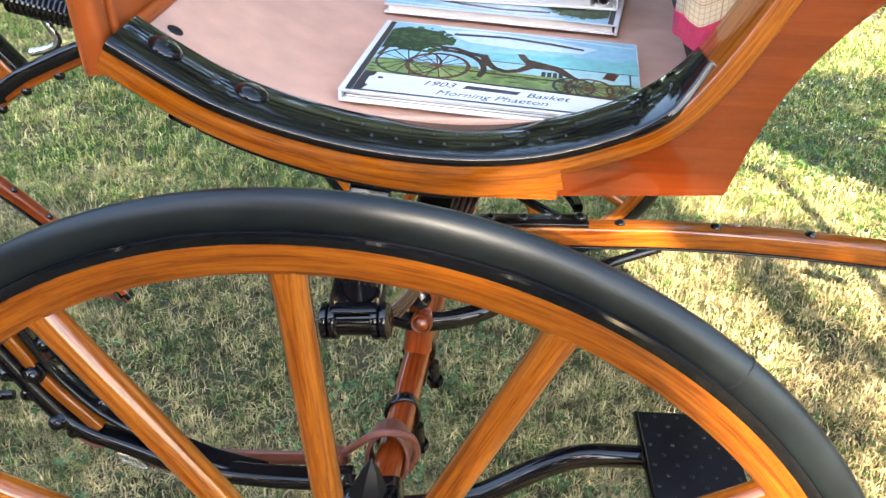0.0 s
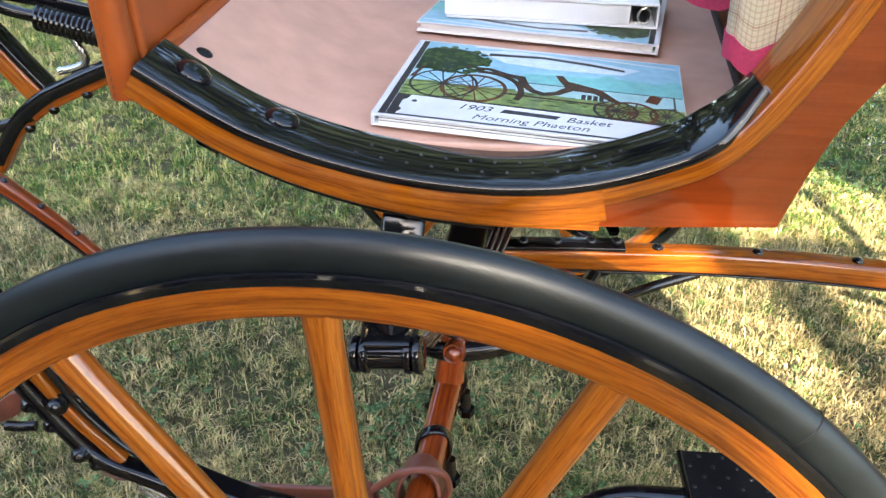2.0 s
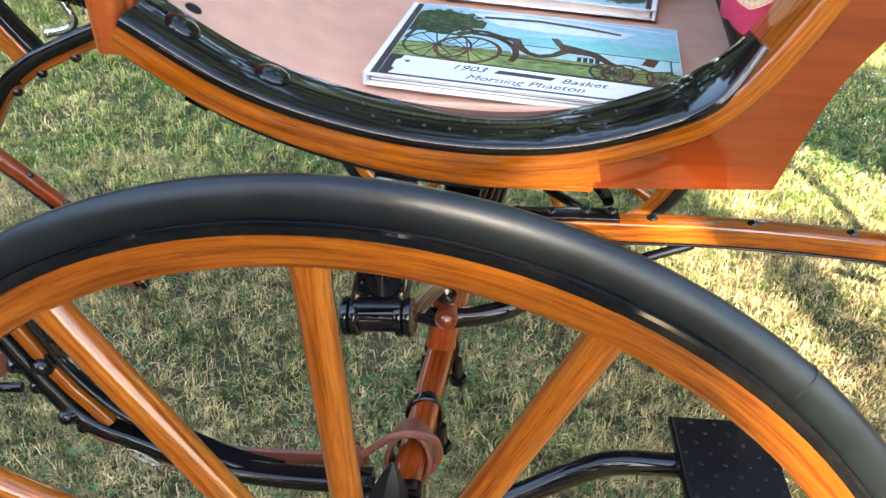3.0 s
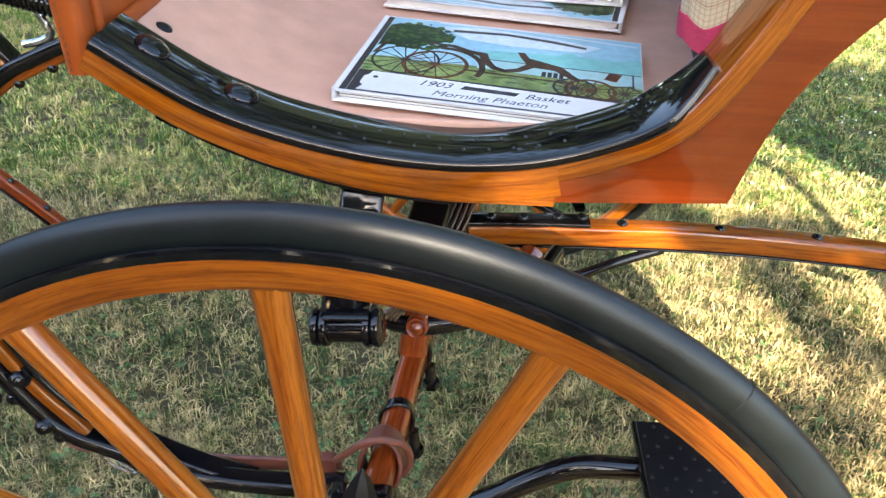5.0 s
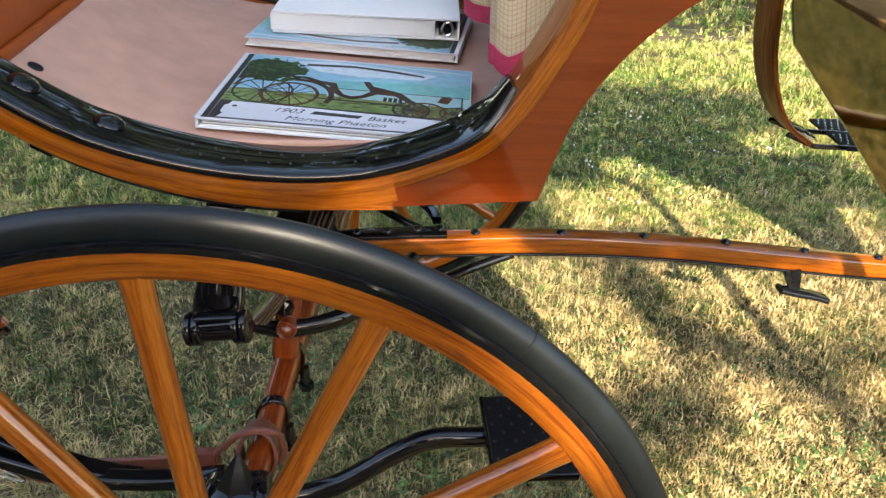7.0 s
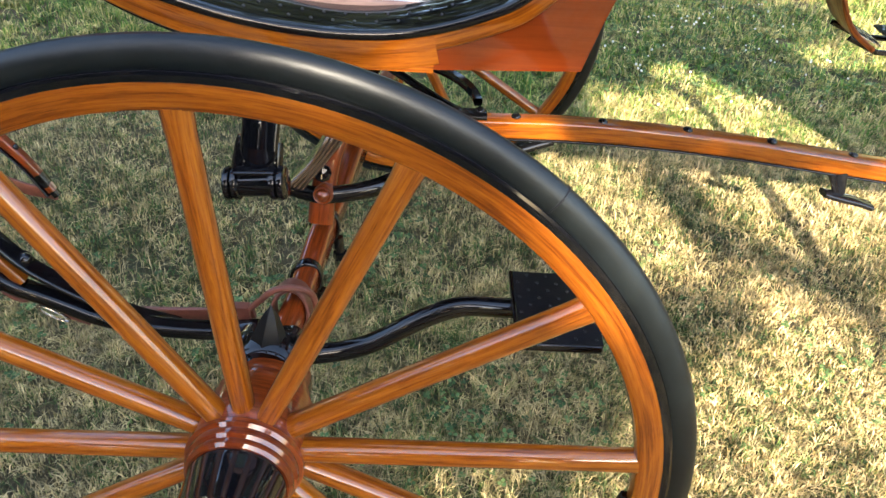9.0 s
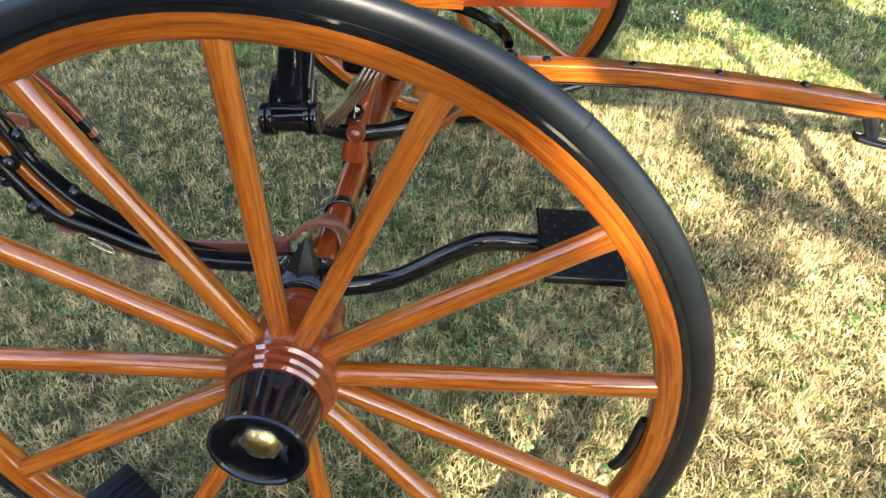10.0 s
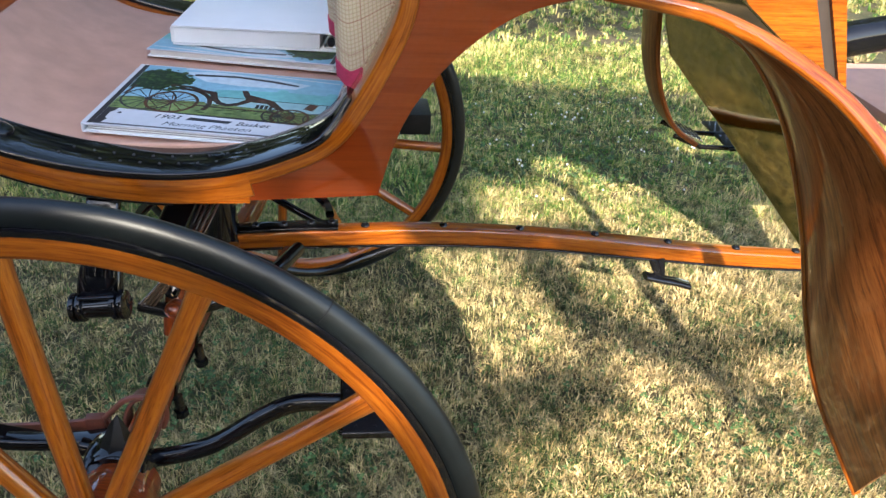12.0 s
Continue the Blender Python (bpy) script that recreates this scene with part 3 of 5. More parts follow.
NEAR_Y = 0.700
wood_line = in_plane(NEAR_Y, [(-0.470, 0.830), (-0.415, 0.745), (-0.380, 0.675), (-0.361, 0.635), (-0.349, 0.609), (-0.335, 0.583), (-0.320, 0.561), (-0.302, 0.533)])
outer_line = in_plane(NEAR_Y - 0.008, [(-0.490, 0.825), (-0.432, 0.740), (-0.397, 0.672), (-0.377, 0.630), (-0.363, 0.602), (-0.348, 0.574), (-0.332, 0.547), (-0.312, 0.529), (-0.286, 0.517), (-0.256, 0.502), (-0.225, 0.486), (-0.190, 0.476), (-0.142, 0.469), (-0.08, 0.467), (-0.03, 0.472)])
inner_line = in_plane(NEAR_Y, [(-0.455, 0.838), (-0.400, 0.752), (-0.364, 0.685), (-0.346, 0.643), (-0.334, 0.613), (-0.318, 0.586), (-0.299, 0.560), (-0.281, 0.543), (-0.254, 0.523), (-0.222, 0.503), (-0.180, 0.482), (-0.130, 0.466)])
near_bar = part("draught_bar", sweep("draught_bar", wood_line, rrect(0.026, 0.014, 0.004, 3), (0, 1, 0)), M_OAK, carriage, "curved oak draught bar between black irons")
part("iron_stay", sweep("iron_stay", outer_line, rrect(0.024, 0.017, 0.006, 4), (0, 1, 0), lambda s: 0.95 + 0.12 * s), M_BLACK, near_bar, "black iron stay to the axle")
part("iron_strap", sweep("iron_strap", inner_line, rrect(0.026, 0.007, 0.003), (0, 1, 0)), M_BLACK, near_bar)
for at, way, r in (((-0.351, NEAR_Y - 0.0135, 0.612), (0.1, -1, 0.2), 0.009), ((-0.384, NEAR_Y - 0.0135, 0.684), (0.1, -1, 0.2), 0.009), ((-0.295, NEAR_Y, 0.561), (0.7, -0.3, 0.6), 0.0085), ((-0.342, NEAR_Y, 0.640), (0.8, -0.2, 0.5), 0.0085),
                   ((-0.338, NEAR_Y - 0.018, 0.550), (-0.5, -0.8, -0.1), 0.009), ((-0.362, NEAR_Y - 0.012, 0.584), (-0.8, -0.3, -0.5), 0.008), ((-0.378, NEAR_Y - 0.012, 0.610), (-0.8, -0.3, -0.5), 0.008), ((-0.326, NEAR_Y - 0.012, 0.532), (-0.7, -0.3, -0.6), 0.008)):
    nut = part("bolt", dome("bolt_head", r, 0.010, 12), M_BLACK, near_bar, "", turned(way, Vector(at) + Vector((0.009, 0, 0.012))))
    part("washer", revolve("washer", [(0.0004, -0.004), (r + 0.003, -0.004), (r + 0.003, 0.0), (0.0004, 0.0)], 14), M_BLACK, nut, "", turned(way, Vector(at) + Vector((0.009, 0, 0.012))))
bend = [Vector((-0.305 + 0.016 * math.cos(a), NEAR_Y, 0.527 + 0.014 * math.sin(a) - 0.009 * math.cos(a))) for a in np.linspace(0, 2 * math.pi, 22)]
part("trace_loop", sweep("trace_loop", bend, rrect(0.016, 0.004, 0.0015), (0.4, 0.9, -0.5), cap=False), M_STRAP, near_bar, "red-brown leather loop")
part("trace_end", sweep("trace_end", smooth([(-0.296, 0.700, 0.527), (-0.279, 0.699, 0.512), (-0.259, 0.699, 0.496), (-0.227, 0.700, 0.480)], 5), rrect(0.014, 0.010, 0.004), (0, 1, 0)), M_STRAP, near_bar, "red-brown leather trace end")
part("trace_strap", sweep("trace_strap", smooth([(-0.455, 0.700, 0.590), (-0.425, 0.698, 0.594), (-0.402, 0.696, 0.606), (-0.386, 0.698, 0.618), (-0.370, 0.702, 0.620)], 5), rrect(0.007, 0.022, 0.002), (0, 1, 0)), M_STRAP, near_bar, "red-brown leather trace strap")
part("strap_pin", sweep("strap_pin", [(-0.404, 0.690, 0.588), (-0.390, 0.690, 0.588), (-0.374, 0.692, 0.588)], round_section(0.0055, 10), (0, 1, 0)), M_BLACK, near_bar)
far_bar = smooth([(-1.06, 1.50, 0.530), (-0.95, 1.50, 0.466), (-0.89, 1.50, 0.420), (-0.838, 1.50, 0.373), (-0.791, 1.50, 0.326), (-0.735, 1.50, 0.265), (-0.681, 1.50, 0.195), (-0.640, 1.497, 0.125)], 5)
fb = part("draught_bar", sweep("draught_bar", far_bar, rrect(0.030, 0.026, 0.006, 3), (0, 1, 0), lambda s: 1.15 - 0.45 * s), M_OAK_RED, carriage, "curved oak draught bar with black iron straps")
part("iron_strap", sweep("iron_strap", [p + Vector((-0.010, 0, -0.013)) for p in far_bar], rrect(0.026, 0.005, 0.002), (0, 1, 0)), M_BLACK, fb)
for q in (10, 16, 22, 28):
    part("bolt", dome("bolt_head", 0.007, 0.007, 10), M_BLACK, fb, "", turned((0.6, 0, 0.8), far_bar[q] + Vector((0.006, -0.004, 0.011))))
part("iron_tip", sweep("iron_tip", [far_bar[-4], far_bar[-1] + Vector((0.008, 0, -0.014))], rrect(0.030, 0.024, 0.006), (0, 1, 0), lambda s: 0.9 - 0.3 * s), M_BLACK, fb)

# loose trace strap that hangs back from the far bar's tip
loose = part("trace_strap", sweep("trace_strap", smooth([(-0.635, 1.500, 0.112), (-0.70, 1.505, 0.120), (-0.76, 1.508, 0.140), (-0.81, 1.506, 0.152), (-0.850, 1.502, 0.156)], 6), rrect(0.007, 0.030, 0.002), (0, 1, 0)), M_STRAP, fb, "red-brown leather trace strap with a steel buckle")
part("keeper", sweep("keeper", [(-0.792, 1.500, 0.164), (-0.794, 1.496, 0.134)], rrect(0.016, 0.012, 0.003), (1, 0, 0)), M_STRAP, loose)
link = [(-0.862 + 0.017 * math.cos(a), 1.490, 0.157 + 0.018 * math.sin(a)) for a in np.linspace(0, 2 * math.pi, 21)]
part("buckle", sweep("buckle", link, round_section(0.0028, 8), (0, 1, 0), cap=False), M_STEEL, loose, "bright steel buckle")

# --- pole gear at the front, on the middle line ---
hoop = smooth([(-0.40, 1.21, 0.798), (-0.470, 1.21, 0.774), (-0.545, 1.21, 0.741), (-0.588, 1.21, 0.718), (-0.636, 1.21, 0.678), (-0.682, 1.21, 0.615)], 7)
gear = part("pole_hoop", sweep("pole_hoop", hoop, rrect(0.034, 0.024, 0.005), (0, 1, 0)), M_OAK, carriage, "curved oak hoop of the pole gear under black iron")
part("hoop_iron", sweep("hoop_iron", [p + Vector((0.006, 0, 0.014)) for p in hoop[:36]], rrect(0.046, 0.023, 0.009, 4), (0, 1, 0)), M_BLACK, gear, "black iron strap")
branch = smooth([(-0.575, 1.215, 0.748), (-0.60, 1.218, 0.778), (-0.640, 1.22, 0.83), (-0.70, 1.22, 0.90), (-0.80, 1.22, 0.98)], 6)
part("pole_branch", sweep("pole_branch", [p + Vector((-0.014, 0, -0.016)) for p in branch], rrect(0.034, 0.030, 0.005), (0, 1, 0)), M_OAK, gear)
part("branch_iron", sweep("branch_iron", branch, rrect(0.036, 0.012, 0.005), (0, 1, 0)), M_BLACK, gear)
part("side_rod", sweep("side_rod", smooth([(-0.60, 1.20, 0.705), (-0.66, 1.20, 0.685), (-0.76, 1.20, 0.655), (-0.9, 1.2, 0.64)], 5), round_section(0.009, 10), (0, 1, 0)), M_BLACK, gear)
for q in (6, 11, 18, 25):
    part("bolt", dome("bolt_head", 0.008, 0.008, 10), M_BLACK, gear, "", turned((0.5, -0.6, -0.7), hoop[q] + Vector((0.004, -0.012, -0.011))))
# coil spring with its rod and shackle
c0, c1 = Vector((-0.556, 1.20, 0.853)), Vector((-0.40, 1.20, 0.815))
ax = (c1 - c0).normalized()
s1 = ax.cross(Vector((0, 1, 0))).normalized()
s2 = ax.cross(s1)
coil = [c0 + ax * ((c1 - c0).length * k / 340) + (s1 * math.cos(k * 0.40) + s2 * math.sin(k * 0.40)) * 0.0150 for k in range(341)]
spokes_of_coil = [s1 * math.cos(k * 0.40) + s2 * math.sin(k * 0.40) for k in range(341)]
spring = part("coil_spring", sweep("coil_spring", coil, round_section(0.0043, 8), sides=spokes_of_coil), M_BLACK, carriage, "black coil spring on a rod")
part("spring_core", sweep("spring_core", [c0, c1], round_section(0.0115, 14), (0, 1, 0)), M_BLACK, spring)
part("spring_rod", sweep("spring_rod", smooth([c0 - ax * 0.004, c0 - ax * 0.05, c0 - ax * 0.072 + Vector((0, 0, 0.012)), c0 - ax * 0.10 + Vector((0, 0, 0.03))], 6), round_section(0.0085, 12), (0, 1, 0)), M_BLACK, spring)
eye = [c0 - ax * 0.082 + Vector((0.022 * math.cos(a), 0, 0.022 * math.sin(a))) for a in np.linspace(0, 2 * math.pi, 25)]
part("shackle", sweep("shackle", eye, round_section(0.0075, 10), (0, 1, 0), cap=False), M_BLACK, spring)
part("upper_rod", sweep("upper_rod", smooth([(-0.70, 1.24, 0.885), (-0.58, 1.24, 0.868), (-0.45, 1.24, 0.842), (-0.36, 1.24, 0.828)], 5), rrect(0.012, 0.02, 0.005), (0, 1, 0)), M_BLACK, spring)
part("hook", sweep("hook", smooth([(-0.520, 1.21, 0.824), (-0.511, 1.21, 0.806), (-0.507, 1.21, 0.794), (-0.513, 1.21, 0.784), (-0.528, 1.208, 0.778), (-0.549, 1.205, 0.774)], 6), round_section(0.006, 9), (0, 1, 0)), M_STEEL, spring, "bright steel hook")

# --- perch: the long middle beam ---
perch_line = smooth([(0.075, PERCH_Y, 0.530), (0.20, PERCH_Y, 0.536), (0.30, PERCH_Y, 0.538), (0.40, PERCH_Y, 0.540), (0.50, PERCH_Y, 0.538), (0.61, PERCH_Y, 0.532), (0.715, PERCH_Y, 0.523), (0.83, PERCH_Y, 0.510), (0.95, PERCH_Y, 0.496), (1.07, PERCH_Y, 0.483), (1.22, PERCH_Y, 0.473), (1.50, PERCH_Y, 0.462), (2.0, PERCH_Y, 0.47)], 6)
perch = part("perch", sweep("perch", perch_line, rrect(0.034, 0.034, 0.006, 3, 0, 0.003), (0, 1, 0)), M_OAK, carriage, "long varnished oak perch beam with iron bolts")
part("perch_plate", sweep("perch_plate", [p + Vector((0, 0, 0.0225)) for p in perch_line[:12]], rrect(0.032, 0.008, 0.003), (0, 1, 0)), M_BLACK, perch, "black iron plate")
part("perch_edge", sweep("perch_edge", [p + Vector((0, 0, -0.0155)) for p in perch_line], rrect(0.034, 0.004, 0.0015), (0, 1, 0)), M_BLACK, perch, "black iron underside plate")
for x, z in ((0.135, 0.560), (0.185, 0.562), (0.235, 0.565), (0.272, 0.566), (0.333, 0.558), (0.479, 0.557), (0.625, 0.550), (0.775, 0.537), (0.925, 0.518), (1.07, 0.503), (1.2, 0.494)):
    part("bolt", dome("perch_bolt", 0.0085, 0.007, 12), M_BLACK, perch, "", Matrix.Translation((x, PERCH_Y, z)))
# foot of the perch stay
stay = part("perch_foot", sweep("perch_foot", smooth([(0.880, PERCH_Y - 0.03, 0.460), (0.910, PERCH_Y - 0.03, 0.452), (0.945, PERCH_Y - 0.03, 0.445), (0.975, PERCH_Y - 0.03, 0.436)], 5), rrect(0.026, 0.010, 0.004), (0, 1, 0)), M_BLACK, perch, "dark iron rest under the perch")
part("foot_shank", sweep("foot_shank", [(0.905, PERCH_Y - 0.012, 0.488), (0.915, PERCH_Y - 0.022, 0.452)], rrect(0.024, 0.012, 0.004), (1, 0, 0), lambda s: (1.4 - 0.6 * s, 1)), M_BLACK, perch)

# --- front spring gear under the body ---
BLK = Vector((-0.016, 0.727, 0.677))
shackle = part("spring_shackle", sweep("spring_shackle", [BLK + Vector((-0.029, 0.003, -0.004)), BLK + Vector((0.029, -0.003, 0.004))], round_section(0.0155, 20), (0, 1, 0)), M_BLACK, carriage, "black lacquered spring shackle")
for s in (-0.0305, -0.0215, 0.0215, 0.0305):
    part("shackle_collar", revolve("shackle_collar", [(0.0004, -0.0045), (0.0165, -0.0045), (0.0190, -0.0030), (0.0198, 0.0), (0.0190, 0.0030), (0.0165, 0.0045), (0.0004, 0.0045)], 28), M_BLACK, shackle, "", turned((1, -0.08, 0.11), BLK + Vector((s, -0.08 * s, 0.11 * s))))
part("shackle_plate", sweep("shackle_plate", [BLK + Vector((0, 0.004, 0.006)), BLK + Vector((0.002, 0.010, 0.026)), BLK + Vector((0.004, 0.016, 0.041)), BLK + Vector((0.005, 0.019, 0.047))], rrect(0.058, 0.016, 0.006, 3), (1, 0, 0), lambda s: (1.0 - 0.13 * s, 1.0)), M_BLACK, shackle)
part("shackle_bar", sweep("shackle_bar", [BLK + Vector((-0.022, -0.008, 0.019)), BLK + Vector((0.022, -0.008, 0.021))], rrect(0.010, 0.004, 0.0018), (0, 1, 0.3)), M_BLACK, shackle)
part("leaf_eye", revolve("leaf_eye", [(0.0004, 0.004), (0.017, 0.004), (0.0175, 0.0025), (0.0185, 0.0045), (0.0200, 0.003), (0.0200, -0.010), (0.0004, -0.010)], 30), M_BLACK, shackle, "", turned((0.06, -0.93, 0.36), BLK + Vector((0.005, 0.006, 0.041))))
part("spring_leaf", sweep("spring_leaf", smooth([BLK + Vector((0.005, 0.007, 0.041)), BLK + Vector((0.009, 0.024, 0.085)), BLK + Vector((0.013, 0.05, 0.13)), BLK + Vector((0.018, 0.10, 0.165))], 5), rrect(0.041, 0.012, 0.004), (1, 0, 0)), M_BLACK, shackle, "black steel spring leaf")
for k in range(4):
    leaf = [(0.002 + 0.005 * k, 0.842 + 0.003 * k, 0.604 - 0.003 * k), (0.030 + 0.006 * k, 0.856 + 0.003 * k, 0.632), (0.055 + 0.0075 * k, 0.872 + 0.003 * k, 0.672), (0.082 + 0.008 * k, 0.94 + 0.004 * k, 0.712), (0.10 + 0.008 * k, 1.10, 0.735)]
    part("spring_leaf", sweep("spring_leaf", smooth(leaf, 6), rrect(0.0052, 0.030, 0.0018), (1, 0, -0.6)), M_LEAFSTEEL, shackle)
knuckle = part("spring_knuckle", sweep("spring_knuckle", smooth([(0.040, 0.862, 0.535), (0.043, 0.866, 0.570), (0.050, 0.876, 0.615), (0.062, 0.888, 0.650), (0.070, 0.900, 0.668)], 5), rrect(0.036, 0.034, 0.010, 3), (1, 0, 0), lambda s: 1.0 - 0.25 * s), M_OAK_RED, carriage, "turned oak spring block with iron bolts")
part("bolt", revolve("knuckle_bolt", [(0.0004, 0), (0.012, 0), (0.012, 0.008), (0.008, 0.011), (0.0004, 0.012)], 8, sharp=25), M_BLACK, knuckle, "", turned((0, -0.9, 0.4), (0.045, 0.855, 0.614)))
for at, r in (((0.046, 0.8430, 0.588), 0.0135),):
    part("rosette", revolve("rosette", [(0.0004, -0.02), (r, -0.02), (r, 0.004), (r * 0.86, 0.008), (r * 0.68, 0.006), (r * 0.60, 0.009), (r * 0.36, 0.012), (0.0004, 0.013)], 28), M_OAK_RED, knuckle, "", turned((-0.15, -0.9, 0.3), at))
part("spindle", revolve("spindle", [(0.0004, 0), (0.011, 0), (0.009, 0.01), (0.008, 0.03), (0.010, 0.045), (0.0004, 0.045)], 16), M_OAK, knuckle, "", Matrix.Translation((0.128, 0.91, 0.612)))
part("cross_iron", sweep("cross_iron", smooth([(-0.006, 0.856, 0.588), (0.02, 0.852, 0.584), (0.045, 0.850, 0.582), (0.09, 0.856, 0.586), (0.13, 0.872, 0.592), (0.18, 0.92, 0.598), (0.22, 1.0, 0.596)], 6), rrect(0.020, 0.022, 0.009, 4), (0, 1, 0), lambda s: 0.9 + 0.4 * min(s, 0.4)), M_BLACK, knuckle, "black cross iron")
turnplate = part("turntable", revolve("turntable", [(0.163, -0.007), (0.175, -0.007), (0.177, 0.0), (0.175, 0.007), (0.163, 0.007), (0.161, 0.0)], 40, True, 35, (4, 186)), M_BLACK, carriage, "black iron turntable ring over the axle", Matrix.Translation((0.10, PERCH_Y, 0.576)))
part("king_post", revolve("king_post", [(0.0005, 0), (0.035, 0), (0.030, 0.03), (0.026, 0.08), (0.026, 0.14), (0.034, 0.16), (0.0005, 0.16)], 24), M_BLACK, turnplate, "", Matrix.Translation((0.075, PERCH_Y, 0.535)))
part("bolster", sweep("bolster", smooth([(0.05, 0.86, 0.690), (0.07, 1.0, 0.720), (0.085, 1.14, 0.73), (0.10, 1.28, 0.72), (0.11, 1.42, 0.690)], 6), rrect(0.045, 0.055, 0.008), (1, 0, 0)), M_BLACK, turnplate, "black bolster")
part("stay_rod", sweep("stay_rod", smooth([(0.14, 1.02, 0.565), (0.20, 1.05, 0.520), (0.26, 1.09, 0.494), (0.33, 1.125, 0.500), (0.40, 1.142, 0.517)], 5), round_section(0.008, 10), (0, 1, 0)), M_BLACK, turnplate)
part("stay_rod", sweep("stay_rod", smooth([(0.12, 1.30, 0.56), (0.24, 1.24, 0.515), (0.36, 1.16, 0.508)], 5), rrect(0.014, 0.014, 0.005), (0, 1, 0)), M_BLACK, turnplate)
part("brace_block", sweep("brace_block", smooth([(0.13, 1.02, 0.49), (0.17, 1.05, 0.50), (0.20, 1.1, 0.53)], 4), rrect(0.03, 0.03, 0.008), (0, 1, 0)), M_OAK_RED, turnplate)

# --- body: curved sill rail ---
RAIL = smooth([(-0.250, 0, 0.957), (-0.232, 0, 0.944), (-0.160, 0, 0.898), (-0.110, 0, 0.876), (-0.060, 0, 0.861), (-0.010, 0, 0.8505), (0.042, 0, 0.8445), (0.090, 0, 0.843), (0.142, 0, 0.847), (0.190, 0, 0.858), (0.237, 0, 0.8755), (0.262, 0, 0.889), (0.283, 0, 0.908), (0.302, 0, 0.935), (0.320, 0, 0.966), (0.336, 0, 0.997), (0.349, 0, 1.026), (0.358, 0, 1.055), (0.364, 0, 1.10), (0.368, 0, 1.17), (0.370, 0, 1.26)], 6)


def rail_piece(name, line, y0, y1, above, below, material, parent, label="", round_by=0.004):
    w, h = y1 - y0, above + below
    return part(name, sweep(name, [(p.x, (y0 + y1) / 2, p.z) for p in line], rrect(w, h, round_by, 3, 0, (above - below) / 2), (0, 1, 0)), material, parent, label)


def body_side(y0, y1, sign):
    """A side of the body: y0 its outer face, y1 its inner edge."""
    a, b = (y0, y1) if sign > 0 else (y1, y0)
    front = [p for p in RAIL if -0.237 < p.x < 0.180]
    back = [p for p in RAIL if p.x > 0.160]
    rail = part("sill_rail", sweep("sill_rail", [(p.x, (a + b) / 2, p.z) for p in front], rrect(b - a, 0.026, 0.0035, 3, 0, -0.013), (0, 1, 0), lambda s: (1, 1.0 + 0.46 * min(1.0, s / 0.8))), M_OAK, carriage, "curved varnished oak sill rail")
    part("rail_quarter", sweep("rail_quarter", [(p.x, (a + b) / 2, p.z) for p in back], rrect(b - a - 0.0006, 0.0215, 0.0035, 3, 0, -0.01075), (0, 1, 0)), M_OAK, rail, "upswept oak end of the rail")
    under = [p + Vector((0, 0, -0.002)) for p in RAIL if -0.237 < p.x < 0.09]
    part("rail_iron", sweep("rail_iron", [(p.x, (a + b) / 2, p.z - 0.0275 - 0.009 * i / len(under)) for i, p in enumerate(under)], rrect(b - a - 0.004, 0.005, 0.002), (0, 1, 0)), M_BLACK, rail, "black iron strip under the rail")
    tread = [p for p in RAIL if -0.238 < p.x < 0.306]
    part("tread_strip", sweep("tread_strip", [(p.x, (a + b) / 2, p.z + 0.0005) for p in tread], rrect(b - a + 0.007, 0.011, 0.0045, 3, 0, 0.0012), (0, 1, 0), lambda s: (1.0 if s < 0.86 else 1.0 - 3.2 * (s - 0.86), 1.0)), M_BLACK, rail, "glossy black entrance tread strip")
    return rail


near_side = body_side(SIDE, 0.832, 1)
far_side = body_side(FAR, FAR - 0.072, -1)


def on_rail(x):
    """Height and slope of the rail's top at x."""
    for p, q in zip(RAIL, RAIL[1:]):
        if p.x <= x <= q.x:
            s = (x - p.x) / (q.x - p.x)
            return p.z + s * (q.z - p.z), Vector((-(q.z - p.z), 0, q.x - p.x)).normalized()


for x in (-0.199, -0.121):
    z, up = on_rail(x)
    boss = part("tread_bolt", revolve("tread_bolt", [(0.0165, 0), (0.0165, 0.0015), (0.0155, 0.0032), (0.0125, 0.0052), (0.008, 0.0066), (0.0004, 0.0074)], 30, sharp=60), M_BLACK, near_side, "", turned(up, Vector((x, 0.804, z)) + up * 0.0068))
stud = revolve("tread_stud", [(0.0019, -0.0006), (0.0019, 0.0004), (0.0013, 0.0012), (0.0003, 0.0014)], 8)
for i in range(11):
    for j in range(2):
        x = -0.050 + 0.0235 * i + 0.012 * j
        z, up = on_rail(x)
        part("tread_stud", stud, M_STUD, near_side, "", turned(up, Vector((x, 0.784 + 0.021 * j, z)) + up * 0.0076))
for x in (-0.165, -0.06):
    z, up = on_rail(x)
    part("rail_nut", block("rail_nut", 0.022, 0.024, 0.012, 0.003), M_BLACK, near_side, "", turned(up, Vector((x, 0.80, z)) - up * 0.042))

